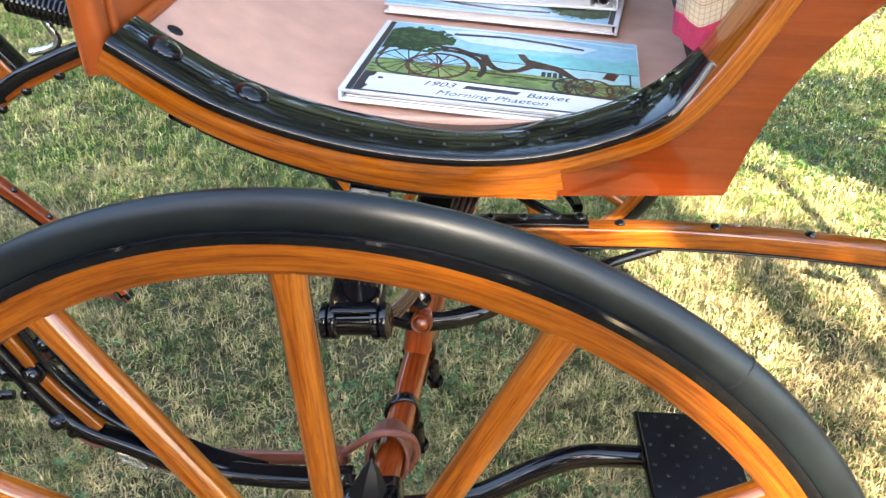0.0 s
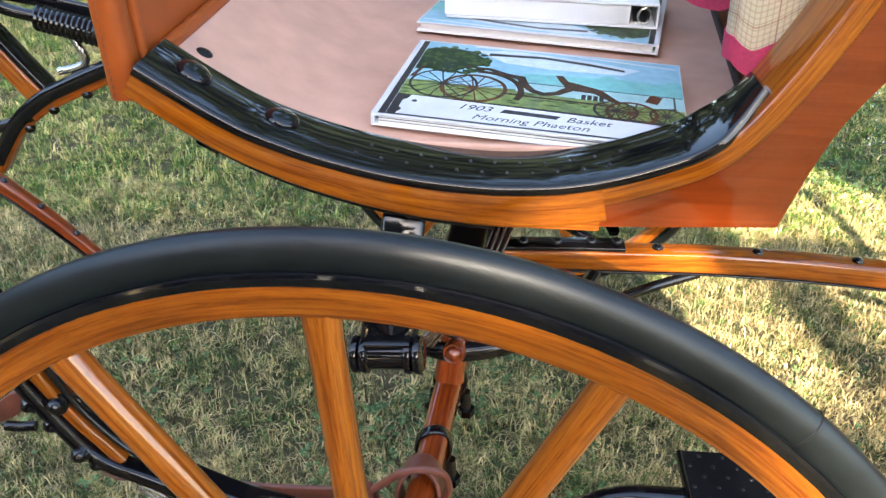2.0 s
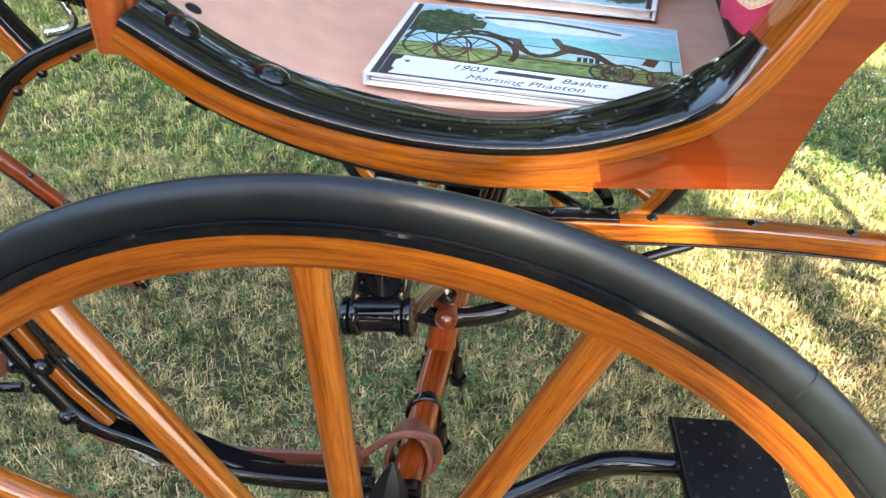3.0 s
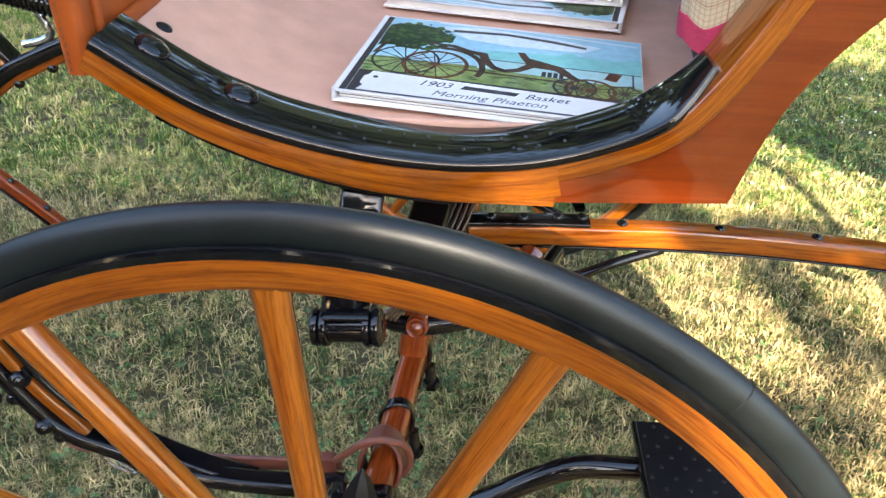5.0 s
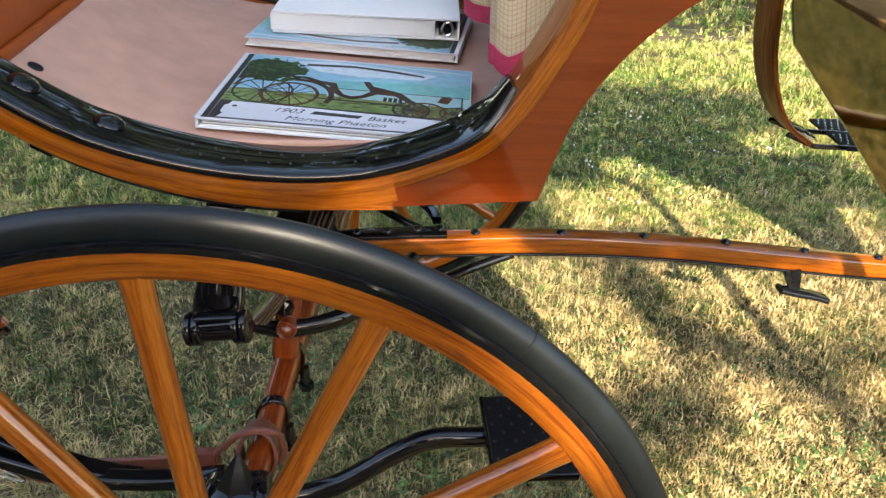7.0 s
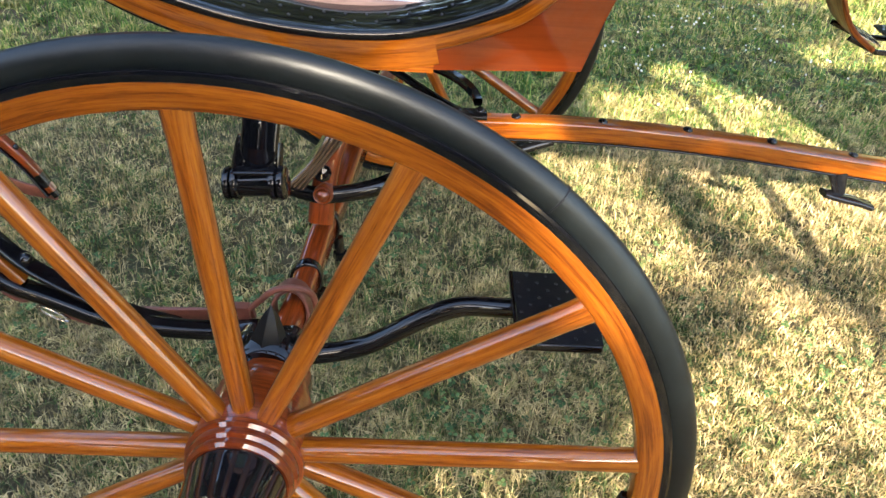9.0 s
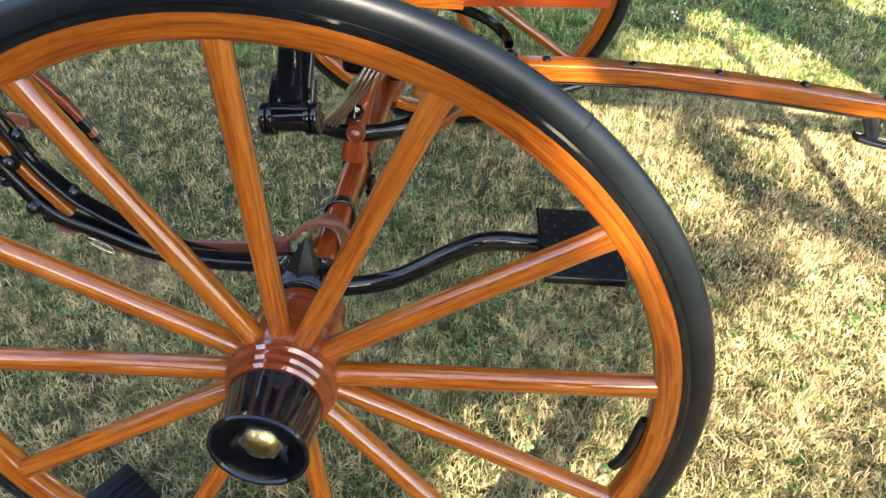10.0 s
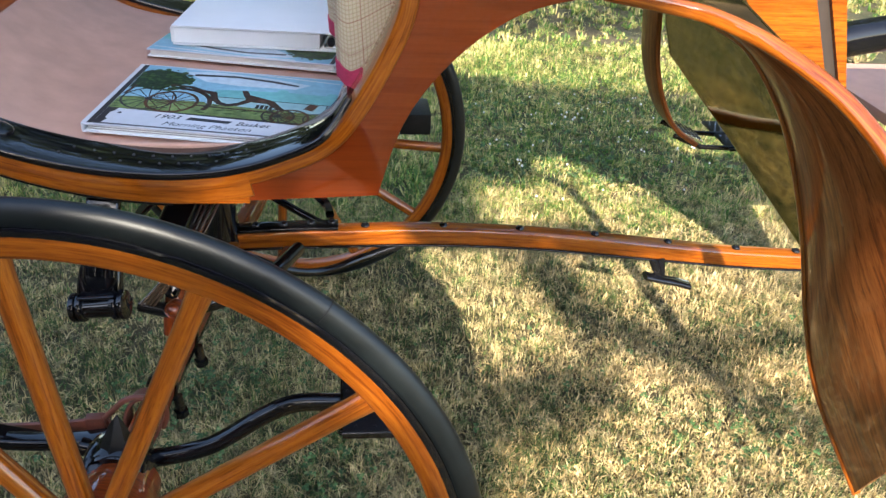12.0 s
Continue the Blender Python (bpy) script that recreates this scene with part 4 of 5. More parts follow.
# --- quarter panel below and behind the rail ---
arch = [p for p in smooth([(0.338, 0, 0.815), (0.346, 0, 0.845), (0.356, 0, 0.880), (0.370, 0, 0.917), (0.395, 0, 0.958), (0.430, 0, 0.999), (0.470, 0, 1.032), (0.520, 0, 1.058), (0.600, 0, 1.074), (0.680, 0, 1.070)], 5)]
upper = [(p.x + 0.006, p.z - 0.010) for p in RAIL if p.x > 0.166][::-1]
outline = [(0.170, 0.8075)] + [(p.x, p.z) for p in arch] + [(0.70, 1.26)] + upper
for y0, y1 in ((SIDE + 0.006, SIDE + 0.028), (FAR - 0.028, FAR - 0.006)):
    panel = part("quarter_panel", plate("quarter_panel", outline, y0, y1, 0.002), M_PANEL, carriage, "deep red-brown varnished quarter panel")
foot = [(0.02, 0.8125), (0.10, 0.8065), (0.177, 0.8065), (0.177, 0.838), (0.10, 0.834), (0.02, 0.836)]
part("rail_foot", plate("rail_foot", foot, SIDE + 0.0015, SIDE + 0.05, 0.0), M_OAK, near_side)

# --- floor, seat box, dash ---
part("floor_board", sweep("floor_board", smooth([(-0.238, 1.15, 0.934), (-0.19, 1.15, 0.904), (-0.12, 1.15, 0.868), (-0.06, 1.15, 0.852), (0.0, 1.15, 0.846), (0.15, 1.15, 0.8455), (0.345, 1.15, 0.846)], 5), rrect(0.634, 0.014, 0.004, 2, 0, -0.007), (0, 1, 0)), M_CARPET, carriage, "mauve-tan floor covering")
wedge = [(0.345, 0.834), (0.353, 0.834), (0.430, 1.455), (0.345, 1.455)]
part("floor_board", mesh_of("floor_wedge", [(x, y, z) for z in (0.832, 0.8458) for x, y in wedge], [(3, 2, 1, 0), (4, 5, 6, 7), (0, 1, 5, 4), (1, 2, 6, 5), (2, 3, 7, 6), (3, 0, 4, 7)]), M_CARPET, carriage, "mauve-tan floor covering")
part("floor_edging", sweep("floor_edging", smooth([(-0.238, 0.837, 0.937), (-0.19, 0.837, 0.908), (-0.12, 0.837, 0.872), (-0.06, 0.837, 0.856), (0.0, 0.837, 0.850), (0.15, 0.837, 0.8495), (0.345, 0.837, 0.850)], 5), rrect(0.007, 0.012, 0.003, 3), (0, 1, 0)), M_CARPET, carriage, "rolled edge of the floor covering")
part("floor_bolt", dome("floor_bolt", 0.0085, 0.003, 16), M_STEP, carriage, "", turned((0.5, 0, 0.85), (-0.2137, 0.887, 0.9185)))
part("sub_floor", block("sub_floor", 0.33, 0.63, 0.012, 0.003), M_OAK_RED, carriage, "", Matrix.Translation((0.150, 1.15, 0.831)))
part("seat_board", block("seat_board", 0.016, 0.66, 0.30, 0.003), M_SEATBOARD, carriage, "brown wooden board under the seat", pose(0.405, 1.17, 0.985, 0, 4, -7.7))
# Solid dark strip in place of the shaded gap under the seat board.
part("seat_gap", block("seat_gap", 0.006, 0.60, 0.008, 0.002), M_RECESS_SHADE, carriage, "", pose(0.381, 1.17, 0.850, 0, 0, -7.7))
part("seat_top", block("seat_top", 0.42, 0.72, 0.03, 0.006), M_OAK_RED, carriage, "", Matrix.Translation((0.60, 1.15, 1.145)))
dash = part("dash_panel", block("dash_panel", 0.012, 0.73, 0.42, 0.004), M_LEATHER, carriage, "tan leather dash panel with stitched edges", pose(-0.251, 1.145, 1.118, 0, -1.5, 0))
part("dash_binding", sweep("dash_binding", smooth([(-0.249, 0.781, 0.914), (-0.250, 0.779, 0.965), (-0.253, 0.779, 1.06), (-0.258, 0.779, 1.20), (-0.263, 0.779, 1.33)], 4), rrect(0.026, 0.026, 0.008, 3), (0, 1, 0)), M_LEATHER, dash, "rolled leather binding")
part("dash_piping", sweep("dash_piping", [(-0.238, 0.802, 0.920), (-0.242, 0.802, 1.05), (-0.247, 0.802, 1.32)], round_section(0.005, 10), (0, 1, 0)), M_LEATHER, dash)
part("dash_roll", sweep("dash_roll", [(-0.236, 0.840, 0.937), (-0.234, 1.10, 0.935), (-0.234, 1.50, 0.935)], rrect(0.012, 0.015, 0.0055, 4), (1, 0, 0)), M_LEATHER, dash, "padded leather roll along the floor")
stitch = block("stitch", 0.0012, 0.0010, 0.0042, 0.0)
for k in range(56):
    z = 0.912 + 0.0072 * k
    part("stitch", stitch, M_STRAP, dash, "", Matrix.Translation((-0.2545 - 0.012 * (z - 0.91), 0.7662, z)))


# ---- rear of the carriage ----
M_PATENT = plain("dark_patent_leather", (0.19, 0.18, 0.085), 0.07, metal=1.0, coat=0.6, speck=0.12, scale=9, bump=0.6, bump_scale=9)
wing_upper = smooth([(0.590, 0.764, 1.080), (0.670, 0.752, 1.069), (0.714, 0.735, 1.062), (0.766, 0.690, 1.045), (0.804, 0.620, 1.022), (0.830, 0.570, 0.995), (0.846, 0.530, 0.968), (0.874, 0.500, 0.925), (0.917, 0.470, 0.862), (1.00, 0.44, 0.70)], 6)
wing_lower = smooth([(0.600, 0.768, 1.074), (0.690, 0.766, 1.064), (0.756, 0.760, 1.038), (0.793, 0.758, 1.010), (0.842, 0.757, 0.949), (0.886, 0.757, 0.871), (0.938, 0.757, 0.748), (0.994, 0.757, 0.586), (1.058, 0.757, 0.445), (1.196, 0.757, 0.222)], 6)


def loft(name, one, two, thick, bulge, rows=9):
    """A bent sheet with thickness between two edge curves, bulging forwards."""
    n, verts, faces, uvs = len(one), [], [], []
    for side in (0, 1):
        for i in range(n):
            for j in range(rows):
                s = j / (rows - 1)
                p = one[i].lerp(two[i], s) + Vector((-bulge * math.sin(math.pi * s) * min(1, i / 20) + side * thick * 0.9, side * thick * 0.3, 0))
                verts.append(p)
    half = n * rows

    def add(a, b, c, d, q):
        faces.append((a, b, c, d))
        uvs.extend(q)

    for i in range(n - 1):
        for j in range(rows - 1):
            a, b, c, d = i * rows + j, i * rows + j + 1, (i + 1) * rows + j + 1, (i + 1) * rows + j
            q = [(0.02 * (k // rows), 0.024 * (k % rows)) for k in (a, b, c, d)]
            add(a, b, c, d, q)
            add(half + d, half + c, half + b, half + a, q[::-1])
    for j in (0, rows - 1):
        for i in range(n - 1):
            a, b = i * rows + j, (i + 1) * rows + j
            q = [(0.02 * i, 0), (0.02 * i + 0.02, 0), (0.02 * i + 0.02, 0.01), (0.02 * i, 0.01)]
            add(*((b, a, half + a, half + b) if j == 0 else (a, b, half + b, half + a)), q)
    for i in (0, n - 1):
        for j in range(rows - 1):
            a, b = i * rows + j, i * rows + j + 1
            add(*((a, b, half + b, half + a) if i else (b, a, half + a, half + b)), [(0, 0), (0.02, 0), (0.02, 0.01), (0, 0.01)])
    return mesh_of(name, verts, faces, uvs, 50)


wing = part("rear_wing", loft("rear_wing", wing_upper, wing_lower, 0.014, 0.012), M_BENT, carriage, "broad bentwood wing with open grain")
part("wing_edge", sweep("wing_edge", [p + Vector((0.006, 0, 0)) for p in wing_upper], rrect(0.018, 0.020, 0.008, 4), (0, 1, 0)), M_OAK, wing, "rounded varnished edge")
part("wing_edge", sweep("wing_edge", [p + Vector((0.004, 0.002, 0)) for p in wing_lower[10:]], rrect(0.008, 0.016, 0.003), (0, 1, 0)), M_OAK, wing)
far_wing = [(0.968, 0.90), (0.978, 0.853), (1.002, 0.785), (1.19, 0.585), (1.466, 0.279), (1.60, 0.20), (1.60, 0.5), (1.45, 0.75), (1.28, 0.92), (1.10, 1.02), (0.97, 1.04)]
part("far_wing", plate("far_wing", far_wing, 1.490, 1.500, 0.002), M_PATENT, carriage, "glossy dark patent leather wing")
part("rear_panel", plate("rear_panel", [(0.72, 1.30), (0.80, 1.10), (0.86, 1.03), (0.96, 0.955), (1.014, 0.915), (0.957, 1.046), (0.842, 1.30)], 0.93, 0.96, 0.002), M_OAK, carriage, "bright varnished oak seat panel")
part("rear_panel", plate("rear_panel", [(0.864, 1.30), (0.979, 1.046), (1.040, 0.900), (1.056, 0.885), (1.003, 1.047), (0.915, 1.30)], 0.93, 0.96, 0.002), M_OAK, carriage, "bright varnished oak seat panel")
# Dark filler that paints the slot's shade between the two panels.
part("panel_slot", plate("panel_slot", [(0.842, 1.30), (0.957, 1.046), (1.014, 0.915), (1.040, 0.900), (0.979, 1.046), (0.864, 1.30)], 0.938, 0.958, 0.0), M_RECESS_SHADE, carriage)
part("seat_rail", sweep("seat_rail", smooth([(1.03, 1.00, 0.955), (1.10, 1.0, 0.972), (1.20, 1.0, 0.985), (1.4, 1.0, 0.99)], 5), rrect(0.05, 0.05, 0.018, 4), (0, 1, 0)), M_BLACK, carriage, "black seat rail")
part("rear_floor", block("rear_floor", 0.5, 0.42, 0.02, 0.004), M_CARPET, carriage, "mauve-tan rear floor covering", pose(1.50, 1.17, 0.80, 0, 0, 0))
# rear step: a bentwood strip with an iron tread
hang = smooth([(0.985, 1.62, 0.95), (0.995, 1.62, 0.840), (1.012, 1.62, 0.735), (1.045, 1.62, 0.645), (1.088, 1.62, 0.580), (1.150, 1.62, 0.537)], 6)
rear_step = part("rear_step", sweep("rear_step", hang, rrect(0.105, 0.012, 0.004), (0, 1, 0)), M_BENT, carriage, "bentwood step hanger with an iron tread")
for k in (-1, 1):
    part("tread_bar", sweep("tread_bar", [(1.09, 1.62 + 0.045 * k, 0.560), (1.16, 1.62 + 0.045 * k, 0.532), (1.42, 1.62 + 0.045 * k, 0.520)], rrect(0.008, 0.012, 0.003), (0, 1, 0)), M_BLACK, rear_step)
part("iron_grip", block("iron_grip", 0.075, 0.078, 0.004, 0.001), M_STEEL, rear_step, "worn iron grip with ridges", pose(1.135, 1.62, 0.556, 0, 22, 0))
for k in range(5):
    part("grip_ridge", block("grip_ridge", 0.005, 0.070, 0.005, 0.001), M_BLACK, rear_step, "", pose(1.108 + 0.0135 * k, 1.62, 0.570 - 0.0055 * k, 0, 22, 0))
TREAD_M = pose(1.33, 1.655, 0.528, 0, 0, 0)
tread_plate = part("tread_plate", block("tread_plate", 0.19, 0.185, 0.006, 0.002), M_STEP, rear_step, "black studded tread plate", TREAD_M)
bright = dome("bright_stud", 0.0026, 0.002, 7)
for i in range(11):
    for j in range(10):
        part("bright_stud", bright, M_STEEL, tread_plate, "", TREAD_M @ Matrix.Translation((-0.085 + 0.0165 * i + 0.008 * (j % 2), -0.081 + 0.018 * j, 0.003)))
part("far_step_plate", block("far_step_plate", 0.08, 0.12, 0.055, 0.004), M_STEP, carriage, "black far-side step", Matrix.Translation((0.478, 1.82, 0.505)))
part("far_step_arm", sweep("far_step_arm", smooth([(0.14, 1.64, 0.46), (0.24, 1.68, 0.47), (0.34, 1.76, 0.51), (0.44, 1.80, 0.51)], 6), rrect(0.022, 0.024, 0.008), (0, 1, 0)), M_BLACK, carriage)


# ---- seat cover ----
def seat_cover():
    cover = thing("seat_cover", "cream checked cloth seat cover with magenta binding, hanging over the seat", "cloth", (0.36, 1.15, 1.0))
    folds = [(0.395, 0.836), (0.352, 0.835), (0.324, 0.836), (0.302, 0.842), (0.291, 0.854), (0.290, 0.870), (0.299, 0.886), (0.322, 0.897), (0.350, 0.903), (0.366, 0.918), (0.366, 0.944), (0.350, 0.962), (0.318, 0.968), (0.287, 0.984), (0.276, 1.008), (0.282, 1.034), (0.304, 1.052), (0.340, 1.062),
                   (0.368, 1.090), (0.376, 1.150), (0.350, 1.172), (0.306, 1.180), (0.284, 1.215), (0.300, 1.262), (0.346, 1.274), (0.390, 1.32), (0.400, 1.46)]
    plan = smooth([(x, y, 0) for x, y in folds], 6)
    run = [0.0]
    for a, b in zip(plan, plan[1:]):
        run.append(run[-1] + (b - a).length)

    def shape(i, s):
        """s: 0 at the seat, 1 at the hem."""
        p = plan[i]
        out = max(0.0, min(1.0, (0.366 - p.x) / 0.060))
        hem = 0.995 - (0.052 if p.y < 0.93 else 0.040) * out - 0.016 * max(0.0, min(1.0, (0.852 - p.y) / 0.016)) - 0.002 * math.sin(60 * p.y)
        lean = min(1.0, 2.4 * s) ** 0.7
        x = 0.380 + (p.x - 0.380) * (0.55 + 0.45 * lean) + 0.002 * math.sin(35 * p.y + 5 * s)
        return Vector((x - 0.008 * math.sin(math.pi * s), p.y, 1.175 + (hem - 1.175) * s))

    def cloth(name, s0, s1, rows, off):
        verts, faces, uvs = [], [], []
        n = len(plan)
        for layer in (0, 1):
            for i in range(n):
                tan = (plan[min(i + 1, n - 1)] - plan[max(i - 1, 0)]).normalized()
                out = Vector((-tan.y, tan.x, 0))
                for j in range(rows):
                    s = s0 + (s1 - s0) * j / (rows - 1)
                    verts.append(shape(i, s) + out * (off - layer * 0.0035))
        half = n * rows
        for i in range(n - 1):
            for j in range(rows - 1):
                a, b, c, d = i * rows + j, i * rows + j + 1, (i + 1) * rows + j + 1, (i + 1) * rows + j
                q = [(run[k // rows], (s0 + (s1 - s0) * (k % rows) / (rows - 1)) * 0.22) for k in (a, b, c, d)]
                faces.append((a, b, c, d))
                faces.append((half + d, half + c, half + b, half + a))
                uvs += q + q[::-1]
            for j in (0, rows - 1):
                a, b = i * rows + j, (i + 1) * rows + j
                faces.append((b, a, half + a, half + b) if j == 0 else (a, b, half + b, half + a))
                uvs += [(0, 0)] * 4
        return mesh_of(name, verts, faces, uvs, 70)

    part("checked_cloth", cloth("checked_cloth", 0.0, 0.915, 12, 0.0), M_PLAID, cover)
    part("binding", cloth("binding", 0.905, 1.0, 4, 0.0015), M_TRIM, cover, "magenta cloth binding")
    part("seat_cushion", block("seat_cushion", 0.34, 0.66, 0.07, 0.025, 4), M_PLAID, cover, "", Matrix.Translation((0.555, 1.15, 1.195)))


seat_cover()


# ---- printed albums and the ring binder ----
def flat(name, rgb, rough=0.4, coat=0.1, speck=0.12):
    return plain(name, tuple(0.68 * c for c in rgb), rough, coat=coat, speck=speck, scale=90, shine=0.25)


P_SKY, P_ROOF, P_WALL = flat("print_sky", (0.30, 0.58, 0.72)), flat("print_roof", (0.20, 0.55, 0.54)), flat("print_wall", (0.36, 0.60, 0.62))
P_LAWN, P_TREE, P_BROWN = flat("print_lawn", (0.20, 0.28, 0.085), speck=0.3), flat("print_tree", (0.010, 0.030, 0.008)), flat("print_brown", (0.060, 0.022, 0.014), speck=0.5)
P_LEAVES, P_RUST = flat("print_leaves", (0.045, 0.10, 0.02)), flat("print_rust", (0.11, 0.038, 0.016), speck=0.4)
P_LABEL, P_INK, P_DARK, P_CLOUD = flat("print_label", (0.72, 0.74, 0.79), speck=0.03), flat("print_ink", (0.05, 0.05, 0.06)), flat("print_dark", (0.03, 0.025, 0.03)), flat("print_cloud", (0.62, 0.74, 0.82))


def flat_shape(name, outline, z, thick=0.00003):
    """A thin printed shape in the x-y plane."""
    n = len(outline)
    verts = [(x, y, z + thick) for x, y in outline] + [(x, y, z) for x, y in outline]
    faces = [tuple(range(n))] + [(i, i + n, (i + 1) % n + n, (i + 1) % n) for i in range(n)]
    bm = bmesh.new()
    vs = [bm.verts.new(v) for v in verts]
    for f in faces:
        bm.faces.new([vs[i] for i in f])
    bmesh.ops.recalc_face_normals(bm, faces=bm.faces)
    bmesh.ops.triangulate(bm, faces=[f for f in bm.faces if len(f.verts) > 4])
    me = bpy.data.meshes.new(name)
    bm.to_mesh(me)
    bm.free()
    return me


def rect(x0, y0, x1, y1):
    return [(x0, y0), (x1, y0), (x1, y1), (x0, y1)]


def ring_shape(name, cx, cy, r, w, z, squash=1.0, n=40, a0=0.0, a1=360.0):
    verts, faces = [], []
    for k in range(n + 1):
        a = radians(a0 + (a1 - a0) * k / n)
        for q in (r, r - w):
            verts.append((cx + q * math.cos(a), cy + q * squash * math.sin(a), z))
    for k in range(n):
        faces.append((2 * k, 2 * k + 2, 2 * k + 3, 2 * k + 1))
    me = mesh_of(name, verts, faces)
    me.flip_normals()
    return me


def words(name, text, size, x, y, z, shear=0.35):
    c = bpy.data.curves.new(name, "FONT")
    c.body, c.size, c.shear, c.extrude, c.resolution_u = text, size, shear, 0.00003, 3
    ob = bpy.data.objects.new(name, c)
    scene.collection.objects.link(ob)
    bpy.context.view_layer.update()
    me = bpy.data.meshes.new_from_object(ob.evaluated_get(bpy.context.evaluated_depsgraph_get()))
    bpy.data.objects.remove(ob)
    me.transform(Matrix.Translation((x, y, z)))
    me.materials.clear()
    return me


def album(m, label):
    """A printed photo album, 0.305 x 0.222 m, its front left corner at the origin of m, cover up."""
    W, H, T = 0.305, 0.222, 0.013
    book = new("photo_album")
    book.rotation_mode = "QUATERNION"
    book.matrix_basis = m
    tagged(book, label, "book", "printed albums")
    part("page_block", block("page_block", W - 0.010, H - 0.008, T - 0.005, 0.001), M_PAPER, book, "", m @ Matrix.Translation((W / 2 + 0.001, H / 2, T / 2)))
    for h in (0.0045, 0.0075):
        part("page_edge", block("page_edge", W - 0.0095, 0.0006, 0.0005, 0.0), P_INK, book, "", m @ Matrix.Translation((W / 2 + 0.001, 0.0038, h)))
    part("back_cover", block("back_cover", W, H, 0.0025, 0.001), M_VINYL, book, "", m @ Matrix.Translation((W / 2, H / 2, 0.00125)))
    cover = part("front_cover", block("front_cover", W, H, 0.0025, 0.001), P_LABEL, book, "glossy printed cover with a carriage before a barn", m @ Matrix.Translation((W / 2, H / 2, T - 0.00125)))
    part("spine", block("spine", 0.004, H, T + 0.001, 0.0015), P_LABEL, book, "", m @ Matrix.Translation((0.001, H / 2, T / 2)))
    part("cover_groove", flat_shape("cover_groove", rect(0.0055, 0.003, 0.0125, H - 0.003), T, 0.00003), P_DARK, cover, "", m)
    z = T + 0.0001
    rng = random.Random(5)

    def ink(name, me, material):
        return part(name, me, material, cover, "", m)

    ink("printed_sky", flat_shape("printed_sky", rect(0.013, 0.004, W - 0.0015, H - 0.0025), T + 0.00003), P_SKY)
    lawn = [(0.013, 0.052)] + [(0.013 + 0.291 * k / 12, 0.096 + 0.003 * math.sin(k * 1.7)) for k in range(13)] + [(0.304, 0.040)]
    ink("printed_lawn", flat_shape("printed_lawn", lawn, z), P_LAWN)
    ink("printed_wall", flat_shape("printed_wall", [(0.130, 0.094), (0.304, 0.086), (0.304, 0.121), (0.130, 0.121)], z + 3.6e-05), P_WALL)
    ink("printed_roof", flat_shape("printed_roof", [(0.118, 0.119), (0.304, 0.119), (0.304, 0.154), (0.230, 0.156), (0.135, 0.146)], z + 7.2e-05), P_ROOF)
    for cx in (0.225, 0.296):
        ink("printed_cupola", flat_shape("printed_cupola", [(cx - 0.008, 0.155), (cx + 0.008, 0.155), (cx + 0.008, 0.159), (cx + 0.004, 0.164), (cx - 0.004, 0.164), (cx - 0.008, 0.159)], z + 0.000108), P_ROOF)
    for k in range(4):
        ink("printed_window", flat_shape("printed_window", rect(0.199 + 0.0062 * k, 0.090, 0.2036 + 0.0062 * k, 0.103), z + 0.000108), P_DARK)
    ink("printed_post", flat_shape("printed_post", rect(0.2935, 0.082, 0.2955, 0.121), z + 0.000108), P_DARK)
    ink("printed_cloud", flat_shape("printed_cloud", [(0.070, 0.204), (0.12, 0.213), (0.20, 0.205), (0.26, 0.190), (0.24, 0.170), (0.16, 0.166), (0.11, 0.172)], z + 3.6e-05), P_CLOUD)
    ink("printed_edge", flat_shape("printed_edge", [(0.068, 0.214), (0.16, 0.217), (0.300, 0.203), (0.300, 0.206), (0.16, 0.220), (0.068, 0.218)], z + 7.2e-05), P_LABEL)
    ink("printed_wire", flat_shape("printed_wire", [(0.088, 0.198), (0.15, 0.2035), (0.205, 0.196), (0.243, 0.186), (0.243, 0.180), (0.20, 0.189), (0.15, 0.1965), (0.088, 0.190)], z + 0.000144), P_DARK)
    for k in range(280):
        a, r = rng.uniform(0, 6.28), math.sqrt(rng.uniform(0, 1))
        cx, cy, s = 0.052 + 0.040 * r * math.cos(a), 0.168 + 0.040 * r * math.sin(a) - 0.25 * max(0, r * math.cos(a)) * 0.03, rng.uniform(0.0022, 0.006)
        blob = [(max(0.0132, cx + s * rng.uniform(0.6, 1.1) * math.cos(q)), cy + s * rng.uniform(0.6, 1.1) * math.sin(q)) for q in np.linspace(0, 6.28, 9)[:-1]]
        ink("printed_foliage", flat_shape("printed_foliage", blob, z + 0.000144 + 0.000001 * k, 0.00003), P_LEAVES if k % 3 == 0 else P_TREE)
    crown = [(0.0135, 0.128), (0.040, 0.134), (0.070, 0.146), (0.092, 0.160), (0.094, 0.172), (0.080, 0.184), (0.068, 0.198), (0.045, 0.204), (0.022, 0.200), (0.0135, 0.192)]
    ink("printed_foliage", flat_shape("printed_foliage", crown, z + 0.00010, 0.00003), P_TREE)
    ink("printed_eaves", flat_shape("printed_eaves", rect(0.122, 0.1185, 0.303, 0.1205), z + 0.00012), P_INK)
    for k in range(26):
        cx, cy, s = rng.uniform(0.014, 0.30), rng.uniform(0.055, 0.090), rng.uniform(0.004, 0.012)
        ink("printed_shade", flat_shape("printed_shade", [(cx - s, cy), (cx, cy - 0.0018), (cx + s, cy), (cx, cy + 0.0018)], z + 0.00004), P_LEAVES)
    ink("printed_trunk", flat_shape("printed_trunk", [(0.0135, 0.105), (0.0185, 0.105), (0.026, 0.150), (0.022, 0.152)], z + 0.000132), P_BROWN)
    # the printed carriage
    zc = z + 0.000312
